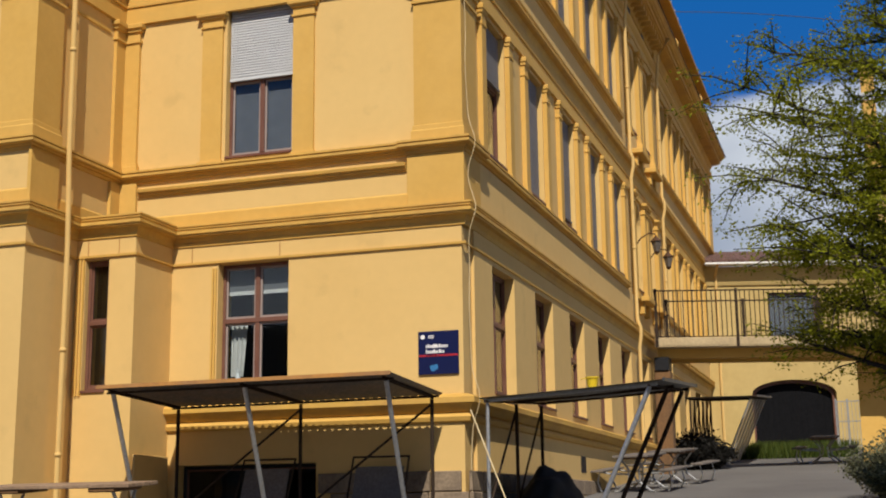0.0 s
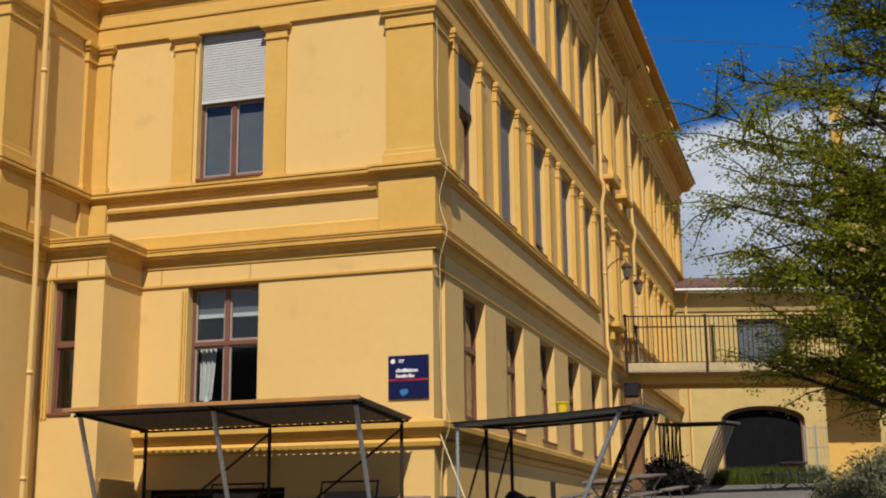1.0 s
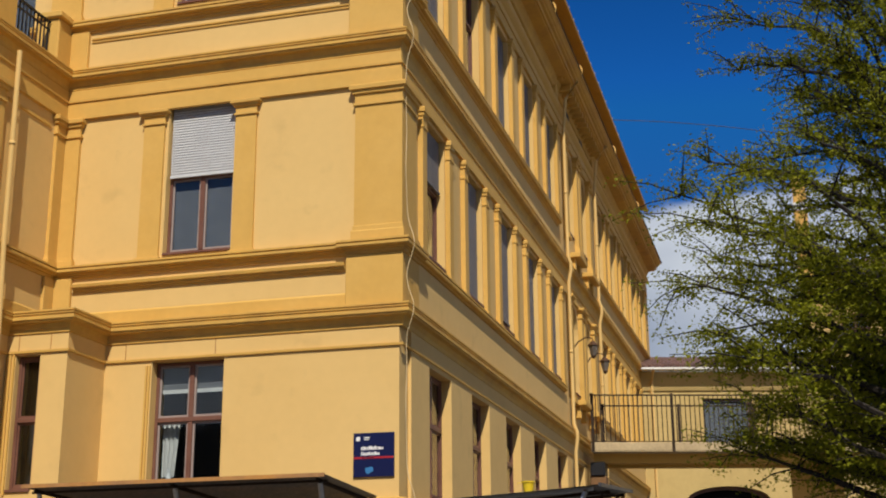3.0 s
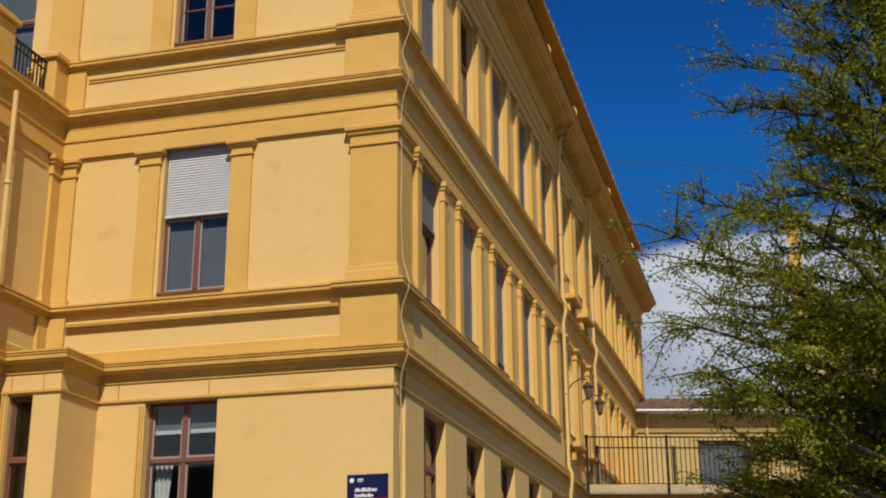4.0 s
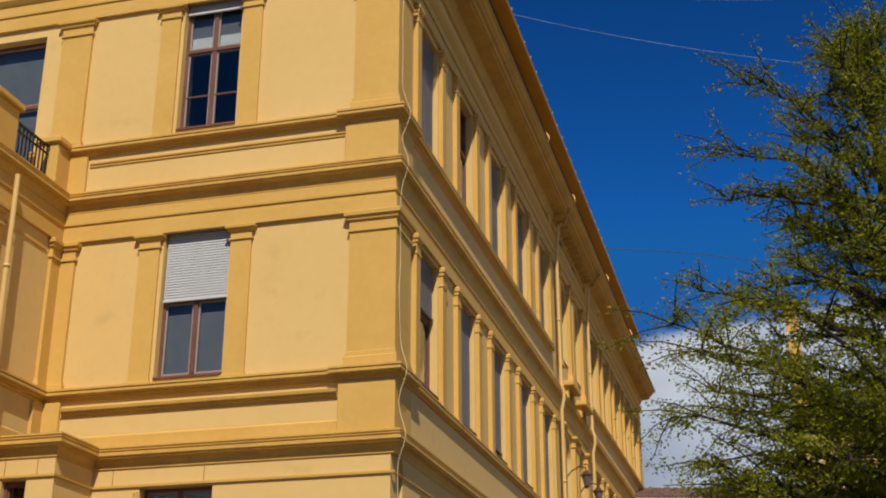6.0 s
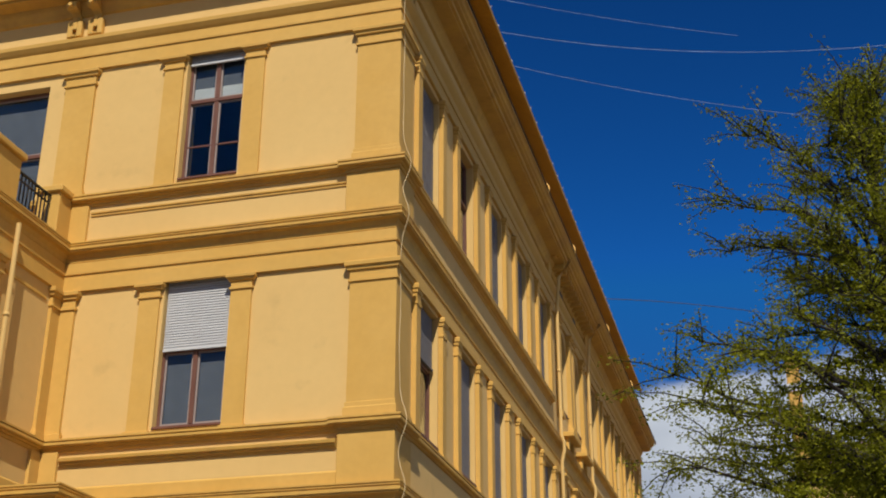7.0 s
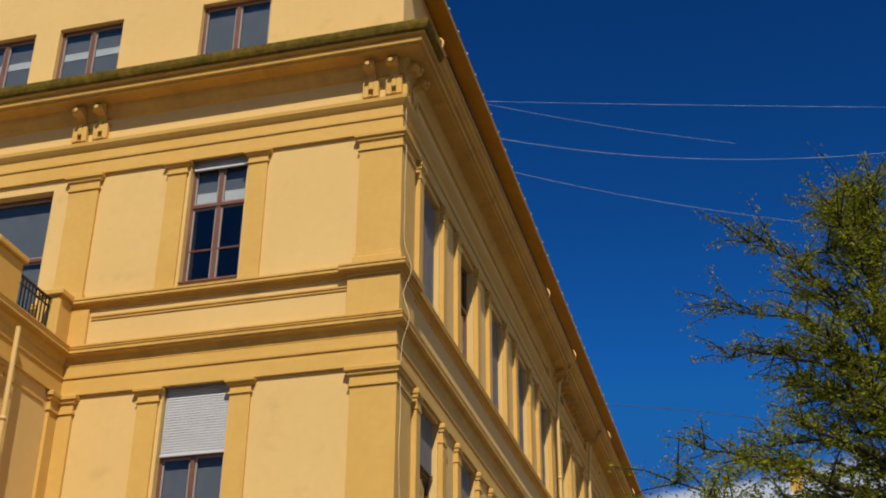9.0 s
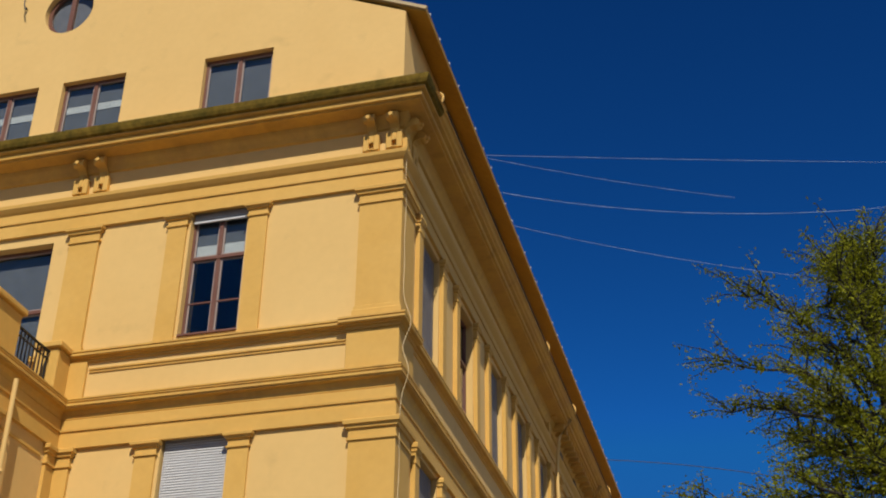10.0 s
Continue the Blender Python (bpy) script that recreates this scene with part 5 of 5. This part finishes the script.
# crown's reach by share of the height
SHAPE = ((0.0, 1.9), (0.2, 3.2), (0.36, 3.55), (0.46, 3.65), (0.53, 3.5), (0.62, 3.35), (0.72, 2.85), (0.86, 2.45), (0.93, 1.9), (1.0, 0.6))


def make_tree(x, y, height, seed):
    rng = random.Random(seed)
    z0 = ground_z(y)
    t = tagged(empty("tree", x, y, z0), "tall airy tree in fresh green leaf beside the yard", "tree")
    bm = bmesh.new()
    trunk = [Vector((x + 0.25 * math.sin(i * 0.5) - 0.055 * i, y + 0.15 * math.sin(i * 0.8), z0 - 0.1 + (height - 0.4) * i / 12)) for i in range(13)]
    tube(bm, trunk, [0.2 * (1 - i / 12.6) + 0.012 for i in range(13)], 9)
    part("trunk", bm, M_BARK, t, smooth=True)
    spots, high_spots = [], []
    limbs = 140

    def width(h):
        """How far the crown reaches at a share h of the height."""
        for (h0, w0), (h1, w1) in zip(SHAPE, SHAPE[1:]):
            if h <= h1:
                return w0 + (w1 - w0) * (h - h0) / (h1 - h0)
        return SHAPE[-1][1]
    for i in range(limbs):
        ht = 0.25 + 0.75 * (i / (limbs - 1)) ** 1.25
        ang = i * 2.399 + rng.uniform(-0.3, 0.3)
        if i % 4 == 0 and ht < 0.6:
            ang = math.pi + rng.uniform(-0.9, 0.7)
        reach = max(0.25, width(ht) * (rng.uniform(0.4, 0.98) if ht > 0.56 else rng.uniform(0.6, 1.05)) - 0.35)
        if ht > 0.8 and i % 4 == 0:
            continue
        h0 = max(0.12, ht - rng.uniform(0.08, 0.17) * (0.35 + reach / 4) * (0.6 if ht > 0.56 else 1.0))
        p = trunk[min(11, int(h0 * 12))].lerp(trunk[min(12, int(h0 * 12) + 1)], h0 * 12 - int(h0 * 12))
        axis = trunk[min(12, int(ht * 12))]
        tip = Vector((axis.x + reach * math.cos(ang), axis.y + reach * math.sin(ang), z0 + height * ht))
        mid = p.lerp(tip, 0.55) + Vector((rng.uniform(-0.3, 0.3), rng.uniform(-0.3, 0.3), 0.1 * reach + rng.uniform(-0.1, 0.35)))
        steps = 9
        pts = []
        for k in range(steps + 1):
            f = k / steps
            q = p * (1 - f) ** 2 + mid * 2 * f * (1 - f) + tip * f * f
            pts.append(q + Vector((rng.uniform(-1, 1), rng.uniform(-1, 1), rng.uniform(-1, 1))) * 0.06 * min(k, 3) / 3)
        bm = bmesh.new()
        r0 = 0.075 * (1 - ht) + 0.02
        tube(bm, pts, [r0 * (1 - k / (steps + 0.6)) + 0.005 for k in range(steps + 1)], 6)
        way = (tip - p).normalized()
        for k in range(2, steps + 1):
            high = ht > 0.56
            for _ in range((3 if high else 3) if k < steps else 5):
                a = pts[k]
                e = (Vector((rng.uniform(-1, 1), rng.uniform(-1, 1), rng.uniform(-0.5, 0.9))).normalized() * 0.95 + Vector((way.x, way.y, way.z * 0.6 + 0.15)) * 0.65) * rng.uniform(0.2, 0.52) if high else (Vector((rng.uniform(-1, 1), rng.uniform(-1, 1), rng.uniform(-0.7, 0.45))).normalized() + way * 0.5) * rng.uniform(0.3, 0.85) * (0.45 + 0.55 * reach / 4.5)
                end = a + e
                tube(bm, [a, a + e * 0.5 + Vector((0, 0, 0.05)), end], [0.011, 0.008, 0.004], 4)
                for f in (0.15, 0.3, 0.45, 0.6, 0.75, 0.88, 1.0):
                    spot = tuple(a.lerp(end, f))
                    if high:
                        high_spots.append((spot, rng.randint(6, 10) if ht < 0.85 else rng.randint(5, 8)))
                    else:
                        spots.append((spot, rng.randint(11, 19)))
        part("limb", bm, M_BARK, t)
    leaves("crown", spots, 0.026, M_LEAF, t, 0.085, seed)
    leaves("crown", high_spots, 0.026, M_LEAF, t, 0.045, seed + 1)
    return t


make_tree(7.9, -2.75, 9.15, 11)


def shrub(name, label, x, y, w, d, h, count, size, mat, seed):
    rng = random.Random(seed)
    z = ground_z(y)
    t = tagged(empty(name, x, y, z), label, "shrub")
    spots = []
    bm = bmesh.new()
    for i in range(count):
        a, r = rng.uniform(0, 6.28), math.sqrt(rng.uniform(0, 1))
        top = Vector((x + w * r * math.cos(a), y + d * r * math.sin(a), z + h * (1 - 0.55 * r * r) * rng.uniform(0.55, 1.05)))
        foot = Vector((x + 0.3 * w * r * math.cos(a), y + 0.3 * d * r * math.sin(a), z - 0.05))
        tube(bm, [foot, foot.lerp(top, 0.6) + Vector((0, 0, 0.05)), top], [0.014, 0.009, 0.004], 4)
        for f in (0.35, 0.55, 0.75, 0.9, 1.0):
            spots.append((tuple(foot.lerp(top, f)), 14))
    part("stems", bm, M_BARK, t)
    leaves("foliage", spots, size, mat, t, 0.09, seed)


shrub("bush", "grey-green flowering bush at the edge of the yard", 6.2, 5.2, 1.2, 1.6, 1.25, 170, 0.04, M_BUSH, 3)
shrub("bush", "grey-green flowering bush at the edge of the yard", 7.1, 9.0, 1.5, 2.0, 1.5, 170, 0.045, M_BUSH, 5)
shrub("dark_shrub", "dark leafless-looking shrub beside the shelter", 0.95, 18.6, 0.95, 0.9, 1.05, 90, 0.07, M_DARKLEAF, 8)


def grass_patch(x0, x1, y0, y1, h, n, seed):
    rng = np.random.default_rng(seed)
    px, py = rng.uniform(x0, x1, n), rng.uniform(y0, y1, n)
    pz = np.array([ground_z(v) for v in py])
    a = rng.uniform(0, 6.28, n)
    hh = h * rng.uniform(0.4, 1.1, n)
    lean = rng.normal(0, 0.3, (n, 2)) * hh[:, None]
    w = 0.018
    v = np.empty((n, 3, 3))
    v[:, 0] = np.stack([px + w * np.cos(a), py + w * np.sin(a), pz - 0.02], 1)
    v[:, 1] = np.stack([px - w * np.cos(a), py - w * np.sin(a), pz - 0.02], 1)
    v[:, 2] = np.stack([px + lean[:, 0], py + lean[:, 1], pz + hh], 1)
    me = bpy.data.meshes.new("grass")
    me.from_pydata(v.reshape(-1, 3).tolist(), [], np.arange(n * 3).reshape(-1, 3).tolist())
    me.materials.append(M_GRASS)
    tagged(new("grass", me), "rough green grass before the arched gateway", "grass", kind="stuff")


grass_patch(1.4, 5.0, 25.0, 29.9, 0.5, 9000, 2)

# ---- small things on the walls ----
# black plate paints the dark inside of the vent slot
part("vent", boxes((0.05, 0.058, 7.5, 7.95, 2.34, 2.66)), M_IRON, school, "narrow black plate for a dark vent slot in the plinth wall")
bm = bmesh.new()
tube(bm, [(-8.5, 0.0, 20.1), (-8.5, -0.14, 20.12), (-8.5, -0.16, 20.28)], 0.016, 6)
tube(bm, [(-8.5, -0.14, 20.12), (-8.43, -0.16, 19.95)], 0.014, 6)
part("hook", bm, M_IRON, school, "small iron hook on the gable")
bm = bmesh.new()
bar(bm, (0.3, -0.66, 3.0), (1.14, -1.15, 1.2), 0.01)
tagged(part("leaning_pole", bm, M_CABLE), "thin pale pole leaning against the shelter post", "pole")

# ---- base stones, last ----
for row in BLOCKS:
    part("stone_block", boxes(row, bevel=0.012), M_STONE, school)
